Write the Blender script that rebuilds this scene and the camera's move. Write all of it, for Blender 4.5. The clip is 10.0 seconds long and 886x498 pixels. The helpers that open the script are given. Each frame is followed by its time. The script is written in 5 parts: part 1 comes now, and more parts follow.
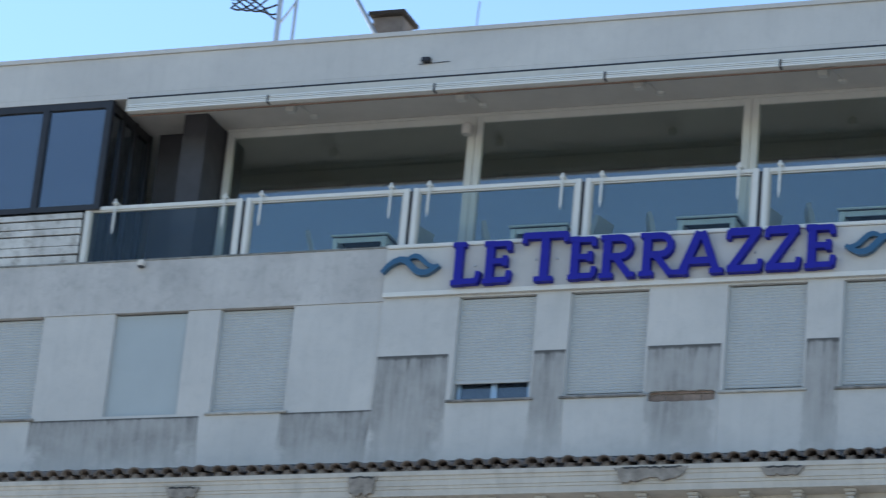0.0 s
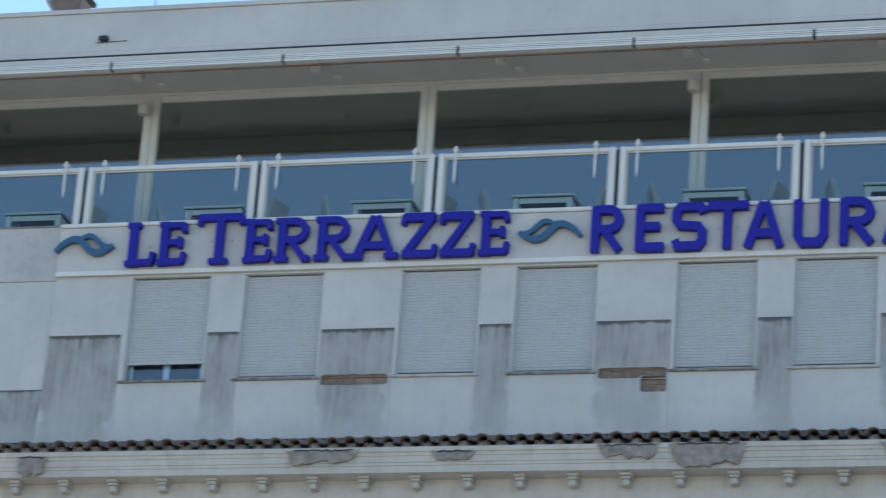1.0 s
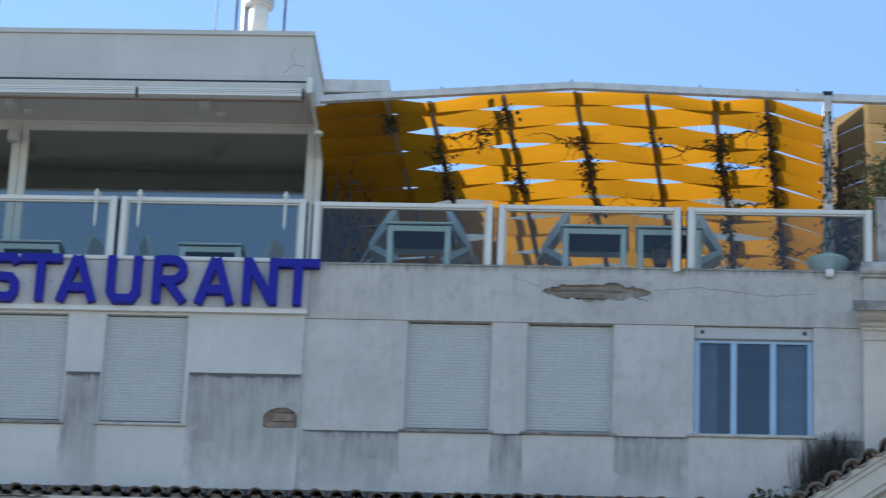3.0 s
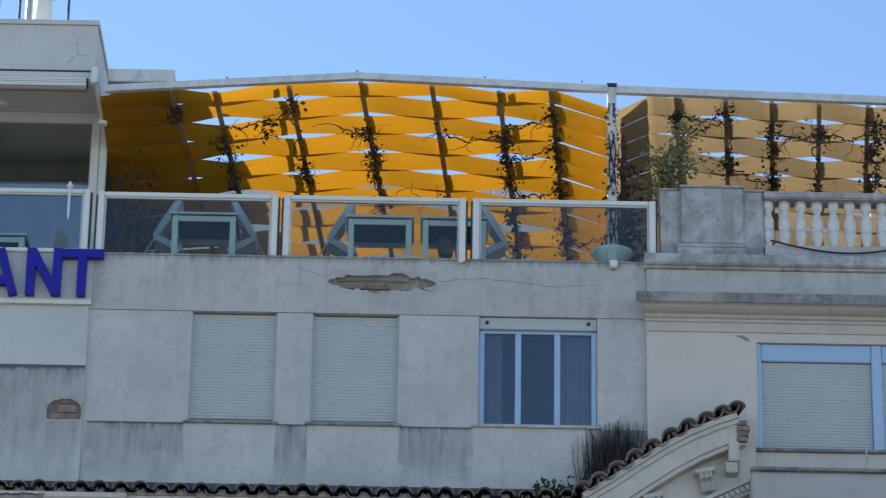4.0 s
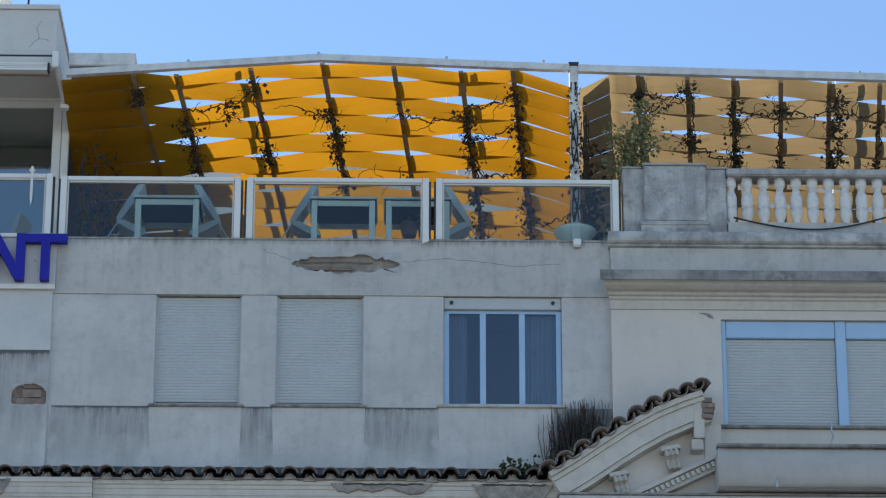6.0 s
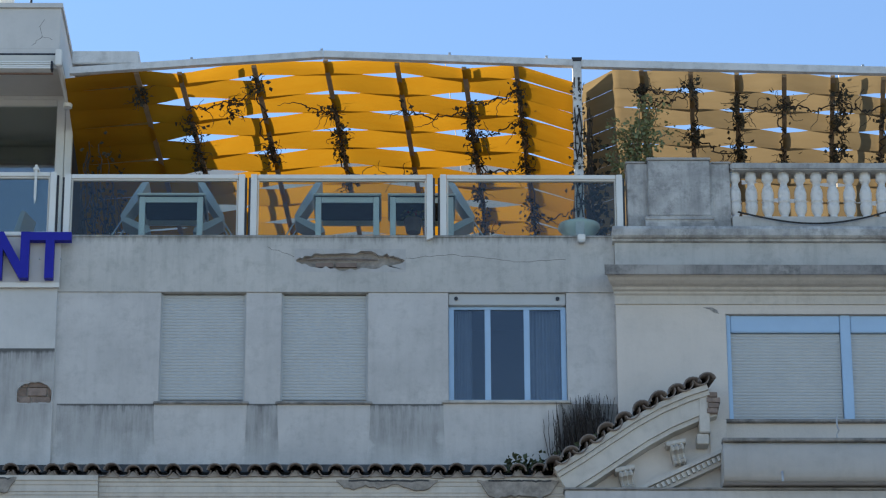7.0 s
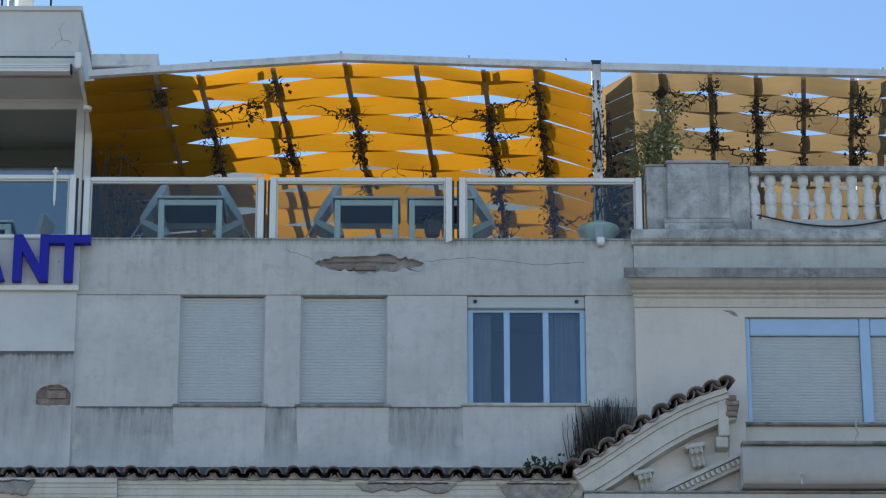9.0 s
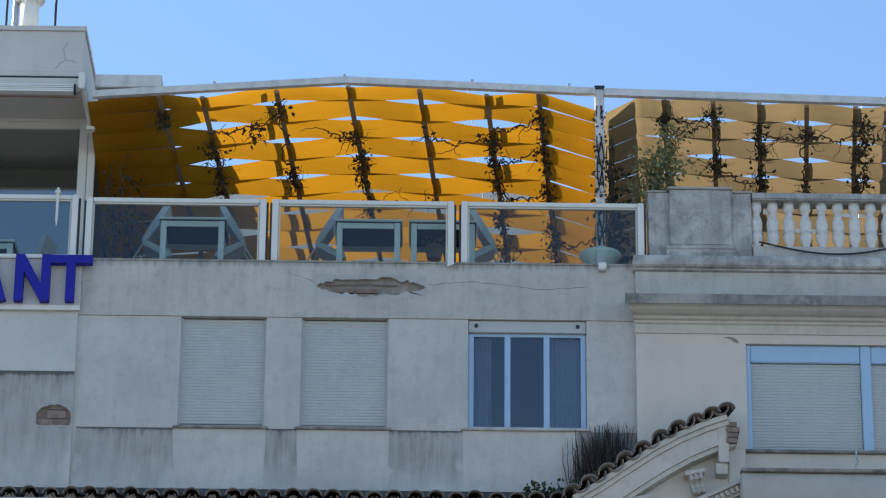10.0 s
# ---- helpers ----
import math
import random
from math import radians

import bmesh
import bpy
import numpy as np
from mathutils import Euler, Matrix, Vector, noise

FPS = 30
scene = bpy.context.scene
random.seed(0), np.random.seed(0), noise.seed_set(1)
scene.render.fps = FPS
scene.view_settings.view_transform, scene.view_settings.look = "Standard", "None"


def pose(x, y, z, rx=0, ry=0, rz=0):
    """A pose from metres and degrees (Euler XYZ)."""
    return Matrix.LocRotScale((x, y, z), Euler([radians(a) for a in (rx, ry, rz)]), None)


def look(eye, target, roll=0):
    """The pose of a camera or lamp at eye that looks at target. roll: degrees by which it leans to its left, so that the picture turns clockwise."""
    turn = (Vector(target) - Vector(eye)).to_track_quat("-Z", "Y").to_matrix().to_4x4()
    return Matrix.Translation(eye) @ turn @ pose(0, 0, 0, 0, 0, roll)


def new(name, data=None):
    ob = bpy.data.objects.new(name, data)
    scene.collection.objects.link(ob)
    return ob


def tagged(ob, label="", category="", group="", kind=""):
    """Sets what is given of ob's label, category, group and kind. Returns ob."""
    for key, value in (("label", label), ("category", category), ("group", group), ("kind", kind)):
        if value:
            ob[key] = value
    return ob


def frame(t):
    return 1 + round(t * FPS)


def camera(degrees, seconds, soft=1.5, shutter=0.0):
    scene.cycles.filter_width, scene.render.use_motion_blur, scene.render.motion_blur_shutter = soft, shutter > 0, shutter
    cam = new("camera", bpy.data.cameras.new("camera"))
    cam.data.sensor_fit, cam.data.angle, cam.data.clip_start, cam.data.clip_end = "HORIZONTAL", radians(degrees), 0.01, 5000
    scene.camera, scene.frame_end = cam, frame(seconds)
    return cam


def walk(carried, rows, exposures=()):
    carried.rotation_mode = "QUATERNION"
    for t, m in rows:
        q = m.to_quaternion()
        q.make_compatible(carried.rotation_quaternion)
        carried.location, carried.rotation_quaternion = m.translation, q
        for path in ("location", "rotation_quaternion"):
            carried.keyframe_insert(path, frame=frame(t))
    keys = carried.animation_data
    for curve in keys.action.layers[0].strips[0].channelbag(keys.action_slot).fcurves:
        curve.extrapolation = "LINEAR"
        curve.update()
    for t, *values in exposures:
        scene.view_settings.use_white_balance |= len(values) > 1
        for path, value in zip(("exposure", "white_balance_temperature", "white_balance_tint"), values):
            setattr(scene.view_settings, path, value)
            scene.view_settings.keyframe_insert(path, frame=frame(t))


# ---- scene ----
cam = camera(14.921, 10.0, soft=1.2, shutter=0.3)
EYE = (3.686, -48.0, 1.6)
# seconds, yaw, pitch, roll: the camera stands still and pans by hand
ROWS = [
    (0.0, 22.149, 21.166, 5.434),
    (0.5, 19.211, 21.247, 4.885),
    (1.0, 16.242, 21.341, 4.258),
    (1.5, 13.071, 21.757, 3.316),
    (2.0, 10.220, 22.390, 3.012),
    (2.5, 7.162, 22.717, 2.667),
    (3.0, 3.807, 22.958, 2.458),
    (3.2, 2.723, 22.990, 2.131),
    (4.3, -0.644, 22.845, 0.907),
    (4.5, -0.843, 22.803, 0.945),
    (5.0, -1.302, 22.716, 0.748),
    (5.5, -1.051, 22.634, 0.450),
    (7.0, -0.736, 22.518, -0.200),
    (7.5, -0.555, 22.462, 0.182),
    (8.0, -0.511, 22.416, 0.187),
    (8.5, -0.379, 22.426, 0.056),
    (9.0, -0.386, 22.567, -0.043),
    (9.5, -0.324, 22.804, 0.313),
    (10.0, -0.352, 22.970, 0.540),
]
walk(cam, [(t, pose(*EYE, 90 + p, 0, y) @ pose(0, 0, 0, 0, 0, r)) for t, y, p, r in ROWS],
     exposures=[(0.0, 1.60, 6400, 10), (1.0, 1.68, 6450, 10), (2.4, 1.72, 6450, 10), (3.0, 1.64, 6450, 10), (4.3, 1.53, 6450, 10), (10.0, 1.53, 6450, 10)])

# ---- light ----
SUN_AZ, SUN_EL = radians(-62), radians(29)
toward = Vector((math.sin(SUN_AZ) * math.cos(SUN_EL), math.cos(SUN_AZ) * math.cos(SUN_EL), math.sin(SUN_EL)))
world = bpy.data.worlds.new("sky")
scene.world = world
world.use_nodes = True
wn = world.node_tree.nodes
sky = wn.new("ShaderNodeTexSky")
sky.sky_type, sky.sun_disc = "NISHITA", False
sky.sun_elevation, sky.sun_rotation = SUN_EL, SUN_AZ
sky.air_density, sky.dust_density, sky.ozone_density = 1.0, 0.0, 3.3
world.node_tree.links.new(sky.outputs[0], wn["Background"].inputs[0])
wn["Background"].inputs[1].default_value = 0.085
sun = new("sun", bpy.data.lights.new("sun", "SUN"))
sun.data.energy, sun.data.angle, sun.data.color = 5.0, radians(0.55), (1.0, 0.93, 0.82)
sun.matrix_world = look(toward * 60, (0, 0, 0))


# ---- materials ----
class Nodes:
    def __init__(self, name):
        self.m = bpy.data.materials.new(name)
        self.m.use_nodes = True
        self.t = self.m.node_tree
        self.b = self.t.nodes["Principled BSDF"]
        self.out = self.t.nodes["Material Output"]

    def add(self, kind, **inputs):
        n = self.t.nodes.new("ShaderNode" + kind)
        for k, v in inputs.items():
            self.put(n.inputs[k.replace("_", " ")], v)
        return n

    def put(self, socket, v):
        if isinstance(v, bpy.types.NodeSocket):
            self.t.links.new(v, socket)
        elif isinstance(v, tuple) and len(v) == 3:
            socket.default_value = (*v, 1)
        else:
            socket.default_value = v

    def coords(self, which="Object"):
        return self.add("TexCoord").outputs[which]

    def scaled(self, v, s):
        n = self.add("Mapping", Vector=v)
        n.inputs["Scale"].default_value = s
        return n.outputs[0]

    def noise(self, v, scale, detail=4.0, rough=0.55):
        return self.add("TexNoise", Vector=v, Scale=scale, Detail=detail, Roughness=rough).outputs["Fac"]

    def ramp(self, v, lo, hi, a=0.0, b=1.0):
        n = self.add("MapRange", Value=v)
        n.inputs[1].default_value, n.inputs[2].default_value = lo, hi
        n.inputs[3].default_value, n.inputs[4].default_value = a, b
        return n.outputs[0]

    def mix(self, f, a, b):
        n = self.t.nodes.new("ShaderNodeMix")
        n.data_type = "RGBA"
        self.put(n.inputs[0], f), self.put(n.inputs[6], a), self.put(n.inputs[7], b)
        return n.outputs[2]

    def op(self, kind, a, b=0.0):
        n = self.t.nodes.new("ShaderNodeMath")
        n.operation = kind
        self.put(n.inputs[0], a), self.put(n.inputs[1], b)
        return n.outputs[0]

    def bump(self, h, strength=0.3, distance=0.01):
        n = self.add("Bump", Height=h, Strength=strength, Distance=distance)
        self.t.links.new(n.outputs[0], self.b.inputs["Normal"])

    def base(self, colour, rough=0.8, metal=0.0, spec=0.3):
        self.put(self.b.inputs["Base Color"], colour)
        self.put(self.b.inputs["Roughness"], rough)
        self.b.inputs["Metallic"].default_value = metal
        self.b.inputs["Specular IOR Level"].default_value = spec
        return self


def rough_paint(name, a, b, stain, fine=18.0, streak=0.35, rough=0.85, bump=0.25, amount=0.5, broad_scale=0.55, rim=None):
    """Weathered paint or render: two tones, run-off streaks, fine grain."""
    n = Nodes(name)
    c = n.coords()
    broad = n.ramp(n.noise(c, broad_scale, 5.0, 0.6), 0.35, 0.65)
    tone = n.mix(broad, a, b)
    runs = n.noise(n.scaled(c, (3.2, 3.2, 0.35)), 1.6, 5.0, 0.65)
    tone = n.mix(n.ramp(runs, 0.48, 0.72, 0.0, streak), tone, stain)
    spots = n.noise(c, 4.5, 6.0, 0.7)
    tone = n.mix(n.ramp(spots, 0.50, 0.68, 0.0, amount), tone, stain)
    blot = n.op("MULTIPLY", n.ramp(n.noise(c, 0.9, 3.0, 0.5), 0.52, 0.66), n.ramp(n.noise(c, 7.0, 6.0, 0.75), 0.45, 0.68))
    tone = n.mix(n.op("MULTIPLY", blot, amount * 1.4), tone, stain)
    if rim:
        # mould that has run down from the top edge
        z = n.add("SeparateXYZ", Vector=c).outputs[2]
        ragged = n.op("MULTIPLY", n.ramp(n.noise(n.scaled(c, (6.0, 6.0, 0.6)), 1.7, 6.0, 0.7), 0.3, 0.7, -0.5, 0.5), rim[1])
        tone = n.mix(n.ramp(n.op("ADD", z, ragged), rim[0] - rim[1], rim[0], 0.0, 0.8), tone, tuple(v * 0.6 for v in stain))
    n.base(tone, rough)
    grain = n.add("Math")
    n.put(grain.inputs[0], n.noise(c, fine, 6.0, 0.7)), n.put(grain.inputs[1], n.noise(c, 2.0, 3.0))
    n.bump(grain.outputs[0], bump, 0.02)
    return n.m


def simple(name, colour, rough=0.5, metal=0.0, vary=0.15, scale=6.0, bump=0.0, spec=0.4, per_piece=0.0):
    n = Nodes(name)
    c = n.coords()
    dark = tuple(v * (1 - vary) for v in colour)
    tone = n.mix(n.ramp(n.noise(c, scale, 5.0, 0.65), 0.3, 0.7), dark, colour)
    if per_piece:
        r = n.add("ObjectInfo").outputs["Random"]
        tone = n.mix(n.ramp(r, 0, 1, 0, per_piece), tone, tuple(v * 0.4 for v in colour))
    n.base(tone, n.ramp(n.noise(c, scale * 2.3), 0.2, 0.8, rough * 0.85, min(1.0, rough * 1.15)), metal, spec)
    if bump:
        n.bump(n.noise(c, scale * 6, 5.0, 0.7), bump, 0.01)
    return n.m


def pane(name, tint, gloss, rough=0.01):
    """A thin sheet of glass: tinted see-through with a fixed share of mirror."""
    n = Nodes(name)
    tr = n.add("BsdfTransparent", Color=tint)
    gl = n.add("BsdfGlossy", Color=(0.9, 0.95, 1.0), Roughness=rough)
    mx = n.add("MixShader", Fac=gloss)
    n.t.links.new(tr.outputs[0], mx.inputs[1]), n.t.links.new(gl.outputs[0], mx.inputs[2])
    n.t.links.new(mx.outputs[0], n.out.inputs["Surface"])
    return n.m


def cloth(name, a, b, through_share):
    """Woven awning cloth that lets the sun glow through."""
    n = Nodes(name)
    c = n.coords()
    r = n.add("ObjectInfo").outputs["Random"]
    tone = n.mix(n.ramp(n.noise(n.scaled(c, (0.8, 3.0, 3.0)), 2.0, 5.0, 0.6), 0.3, 0.7), a, b)
    tone = n.mix(n.ramp(r, 0, 1, 0, 0.25), tone, tuple(v * 0.75 for v in a))
    d = n.add("BsdfDiffuse", Color=n.mix(0.7, tone, (0.05, 0.03, 0.01)))
    s = n.add("BsdfTranslucent", Color=tone)
    bp = n.add("Bump", Height=n.noise(n.scaled(c, (0.5, 4.0, 4.0)), 3.0, 4.0), Strength=0.25, Distance=0.03)
    n.t.links.new(bp.outputs[0], d.inputs["Normal"])
    mx = n.add("MixShader", Fac=through_share)
    n.t.links.new(d.outputs[0], mx.inputs[1]), n.t.links.new(s.outputs[0], mx.inputs[2])
    n.t.links.new(mx.outputs[0], n.out.inputs["Surface"])
    return n.m


def grime(name, wall_a, wall_b, dark, mid):
    """A weathered cement coat: a thin line of mould along its top edge with short drips, washed out at its ragged lower edge."""
    n = Nodes(name)
    c, g = n.coords(), n.coords("Generated")
    x, _, z = n.add("SeparateXYZ", Vector=g).outputs
    wob = n.ramp(n.noise(c, 2.2, 5.0, 0.6), 0.3, 0.7, -0.12, 0.12)
    foot = n.ramp(z, 0.35, 0.6)
    side = n.op("MULTIPLY", n.ramp(n.op("ADD", x, wob), -0.02, 0.10), n.ramp(n.op("ADD", x, wob), 0.90, 1.02, 1, 0))
    side = n.op("MAXIMUM", side, foot)
    low = n.ramp(n.op("ADD", z, n.op("MULTIPLY", wob, 2.4)), -0.10, 0.52, 0.15, 1)
    mask = n.op("MULTIPLY", side, low)
    wall = n.mix(n.ramp(n.noise(c, 0.55, 5.0, 0.6), 0.35, 0.65), wall_a, wall_b)
    runs = n.noise(n.scaled(c, (5.0, 5.0, 0.5)), 1.5, 6.0, 0.7)
    tone = n.mix(n.ramp(runs, 0.42, 0.68), mid, dark)
    tone = n.mix(n.ramp(n.noise(c, 1.1, 5.0, 0.65), 0.42, 0.64, 0, 0.7), tone, n.mix(0.5, mid, wall))
    drip = n.noise(n.scaled(c, (9.0, 9.0, 0.4)), 1.6, 5.0, 0.7)
    reach = n.op("MULTIPLY", n.ramp(drip, 0.45, 0.75), 0.26)
    runny = n.op("MULTIPLY", n.ramp(n.op("ADD", z, reach), 0.95, 1.08, 0, 0.85), n.ramp(n.noise(c, 0.8, 3.0), 0.40, 0.58))
    tone = n.mix(runny, tone, tuple(v * 0.55 for v in dark))
    edge = n.ramp(n.op("ADD", z, n.ramp(runs, 0.3, 0.7, -0.012, 0.02)), 0.962, 0.985, 0, 0.9)
    tone = n.mix(edge, tone, tuple(v * 0.36 for v in dark))
    tone = n.mix(n.op("MULTIPLY", mask, 0.96), wall, tone)
    n.base(tone, 0.9)
    n.bump(n.noise(c, 22.0, 6.0, 0.7), 0.3, 0.02)
    return n.m


WALL_A, WALL_B = (0.57, 0.555, 0.525), (0.485, 0.48, 0.46)
M = dict(
    plaster=rough_paint("weathered_white_plaster", WALL_A, WALL_B, (0.30, 0.31, 0.30), amount=0.15, streak=0.16),
    fascia=rough_paint("grey_white_fascia_paint", (0.58, 0.565, 0.53), (0.50, 0.49, 0.465), (0.34, 0.335, 0.32), amount=0.12, streak=0.15, bump=0.12),
    coat=grime("mouldy_cement_coat", WALL_A, WALL_B, (0.20, 0.196, 0.187), (0.345, 0.34, 0.325)),
    plaster_worn=rough_paint("blotched_grey_white_plaster", (0.54, 0.522, 0.495), (0.43, 0.418, 0.40), (0.24, 0.235, 0.225), amount=0.28, streak=0.2, broad_scale=0.8),
    mould=rough_paint("black_mould_streaks", (0.34, 0.33, 0.31), (0.25, 0.245, 0.235), (0.05, 0.05, 0.045), amount=0.5, streak=0.9, broad_scale=2.0),
    # near-black mortar, also used as painted shade in board gaps and under tiles
    mortar_shade=rough_paint("black_mortar_and_shade", (0.10, 0.10, 0.10), (0.05, 0.05, 0.05), (0.02, 0.02, 0.02), amount=0.5, streak=0.4, broad_scale=2.0),
    smooth=rough_paint("smooth_grey_balcony_render", (0.47, 0.445, 0.41), (0.40, 0.385, 0.36), (0.25, 0.24, 0.22), amount=0.12, streak=0.18, bump=0.12),
    parapet=rough_paint("mould_streaked_parapet", (0.52, 0.50, 0.46), (0.41, 0.40, 0.37), (0.2, 0.2, 0.18), amount=0.30, streak=0.32, rim=(21.75, 0.15)),
    villa=rough_paint("cream_villa_render", (0.60, 0.548, 0.485), (0.54, 0.497, 0.445), (0.36, 0.335, 0.30), amount=0.12, streak=0.12),
    cream=rough_paint("cream_moulding_paint", (0.56, 0.525, 0.465), (0.48, 0.45, 0.40), (0.30, 0.28, 0.25), amount=0.3, streak=0.28),
    rim=rough_paint("broken_render_edge", (0.45, 0.44, 0.42), (0.36, 0.35, 0.335), (0.24, 0.235, 0.22), amount=0.3, streak=0.2, broad_scale=3.0),
    stone=rough_paint("mottled_grey_cement_stone", (0.52, 0.51, 0.48), (0.31, 0.305, 0.29), (0.15, 0.15, 0.145), amount=0.65, streak=0.5, bump=0.6, broad_scale=2.6),
    # mould on the ledges; on the balcony coping its dark tone is painted shade
    ledge=rough_paint("mould_and_shade_black_ledge", (0.36, 0.34, 0.31), (0.22, 0.21, 0.20), (0.085, 0.085, 0.08), amount=0.6, streak=0.6, broad_scale=1.5),
    baluster=rough_paint("flaking_white_baluster_paint", (0.68, 0.66, 0.62), (0.58, 0.57, 0.54), (0.25, 0.25, 0.23), amount=0.5, streak=0.3),
    soffit=simple("grey_soffit_paint", (0.66, 0.63, 0.58), 0.8, vary=0.12, scale=1.5),
    white=simple("white_powder_coated_metal", (0.70, 0.69, 0.64), 0.45, vary=0.10, scale=3.0),
    awning=simple("ivory_awning_cassette", (0.72, 0.71, 0.66), 0.45, vary=0.10, scale=2.0),
    plank=rough_paint("peeling_white_wood", (0.62, 0.61, 0.57), (0.50, 0.49, 0.46), (0.14, 0.11, 0.08), amount=0.55, streak=0.3, broad_scale=1.8),
    dark=simple("dark_bronze_frame", (0.03, 0.03, 0.034), 0.4, vary=0.3),
    charcoal=simple("charcoal_panel", (0.07, 0.068, 0.075), 0.6, vary=0.3, scale=2.0),
    interior=simple("dim_interior_paint", (0.66, 0.62, 0.53), 0.9, vary=0.2, scale=1.0),
    floor=simple("terrace_tile_floor", (0.42, 0.39, 0.35), 0.7, vary=0.2, scale=2.0),
    shutter=simple("grey_white_shutter_slats", (0.44, 0.455, 0.45), 0.6, vary=0.09, scale=1.7),
    panel=simple("pale_blue_white_panel", (0.40, 0.44, 0.445), 0.6, vary=0.06, scale=1.7),
    alu=simple("pale_blue_aluminium", (0.36, 0.49, 0.62), 0.35, 0.25, vary=0.1, scale=2.0),
    tile=simple("weathered_clay_tile", (0.27, 0.225, 0.195), 0.9, vary=0.45, scale=5.0, bump=0.5, per_piece=0.5),
    brick=simple("broken_brick", (0.33, 0.25, 0.205), 0.95, vary=0.45, scale=9.0, bump=0.8, per_piece=0.5),
    rubble=simple("crumbling_grey_mortar", (0.36, 0.32, 0.275), 0.95, vary=0.5, scale=8.0, bump=0.9),
    beam=rough_paint("flaking_white_beam_paint", (0.66, 0.66, 0.64), (0.55, 0.56, 0.55), (0.26, 0.26, 0.25), amount=0.4, streak=0.2),
    bar=simple("brown_wooden_bar", (0.30, 0.22, 0.14), 0.8, vary=0.35, scale=4.0),
    faded=simple("faded_red_brown_cloth", (0.26, 0.17, 0.13), 0.9, vary=0.3, scale=3.0),
    strut=simple("pale_timber_strut", (0.55, 0.46, 0.32), 0.8, vary=0.2, scale=4.0),
    yellow=cloth("yellow_awning_cloth", (0.90, 0.43, 0.022), (0.86, 0.38, 0.016), 0.205),
    beige=cloth("beige_awning_cloth", (0.58, 0.42, 0.21), (0.52, 0.37, 0.18), 0.178),
    vine=simple("bare_vine_stem", (0.045, 0.035, 0.028), 0.9, vary=0.4, scale=10.0),
    leaf=simple("dry_dark_leaf", (0.045, 0.043, 0.03), 0.8, vary=0.5, scale=8.0),
    green=simple("olive_green_leaf", (0.20, 0.225, 0.10), 0.6, vary=0.4, scale=6.0),
    weed=simple("dull_green_weed", (0.07, 0.085, 0.035), 0.7, vary=0.5, scale=6.0),
    blue=simple("royal_blue_acrylic", (0.018, 0.020, 0.30), 0.55, vary=0.15, scale=4.0, spec=0.2),
    wave=simple("petrol_blue_acrylic", (0.028, 0.105, 0.20), 0.35, vary=0.15, scale=4.0, spec=0.5),
    rail=simple("beige_awning_rail", (0.60, 0.57, 0.50), 0.5, vary=0.15, scale=2.0),
    # shade below the tabletops, put into a dark colour
    under=simple("table_underside_shade", (0.05, 0.06, 0.075), 0.8, vary=0.3),
    table=simple("pale_green_grey_table_paint", (0.62, 0.70, 0.68), 0.5, vary=0.1, scale=4.0),
    chair=simple("grey_shell_plastic", (0.40, 0.45, 0.46), 0.5, vary=0.15, scale=3.0),
    urn=simple("pale_green_glazed_pot", (0.68, 0.78, 0.72), 0.5, vary=0.2, scale=5.0),
    cable=simple("black_rubber_cable", (0.02, 0.02, 0.02), 0.6),
    steel=simple("galvanised_steel", (0.45, 0.46, 0.47), 0.4, 0.6, vary=0.2),
    curtain=simple("sheer_grey_curtain", (0.36, 0.40, 0.44), 0.9, vary=0.25, scale=5.0),
    flower=simple("red_geranium_petal", (0.35, 0.02, 0.03), 0.7, vary=0.4),
    asphalt=simple("street_paving", (0.22, 0.215, 0.205), 0.9, vary=0.35, scale=3.0, bump=0.3),
    glass_door=pane("dark_door_glass", (0.84, 0.86, 0.82), 0.19, 0.05),
    glass_rail=pane("tinted_railing_glass", (0.80, 0.84, 0.83), 0.03),
    glass_bay=pane("bay_window_glass", (0.66, 0.70, 0.74), 0.15),
    glass_window=pane("window_glass", (0.66, 0.70, 0.74), 0.075),
)


# ---- building blocks ----
def box(bm, x0, x1, y0, y1, z0, z1):
    v = [bm.verts.new((x, y, z)) for x in (x0, x1) for y in (y0, y1) for z in (z0, z1)]
    for f in ((0, 1, 3, 2), (4, 6, 7, 5), (0, 4, 5, 1), (2, 3, 7, 6), (0, 2, 6, 4), (1, 5, 7, 3)):
        bm.faces.new([v[i] for i in f])
    return bm


def boxes(*rows, bevel=0.0):
    bm = bmesh.new()
    for r in rows:
        box(bm, *r)
    if bevel:
        bmesh.ops.bevel(bm, geom=bm.edges[:], offset=bevel, segments=2, affect="EDGES", clamp_overlap=True)
    return bm


def prism(bm, pts, y0, y1):
    """A shape in x and z, pushed from y0 to y1."""
    a = [bm.verts.new((x, y0, z)) for x, z in pts]
    b = [bm.verts.new((x, y1, z)) for x, z in pts]
    n = len(pts)
    bm.faces.new(a), bm.faces.new(b[::-1])
    for i in range(n):
        bm.faces.new((a[i], b[i], b[(i + 1) % n], a[(i + 1) % n]))
    return bm


def profile_x(bm, pts, x0, x1):
    """A moulding profile in y and z, run along x."""
    a = [bm.verts.new((x0, y, z)) for y, z in pts]
    b = [bm.verts.new((x1, y, z)) for y, z in pts]
    n = len(pts)
    bm.faces.new(a[::-1]), bm.faces.new(b)
    for i in range(n):
        bm.faces.new((a[i], a[(i + 1) % n], b[(i + 1) % n], b[i]))
    return bm


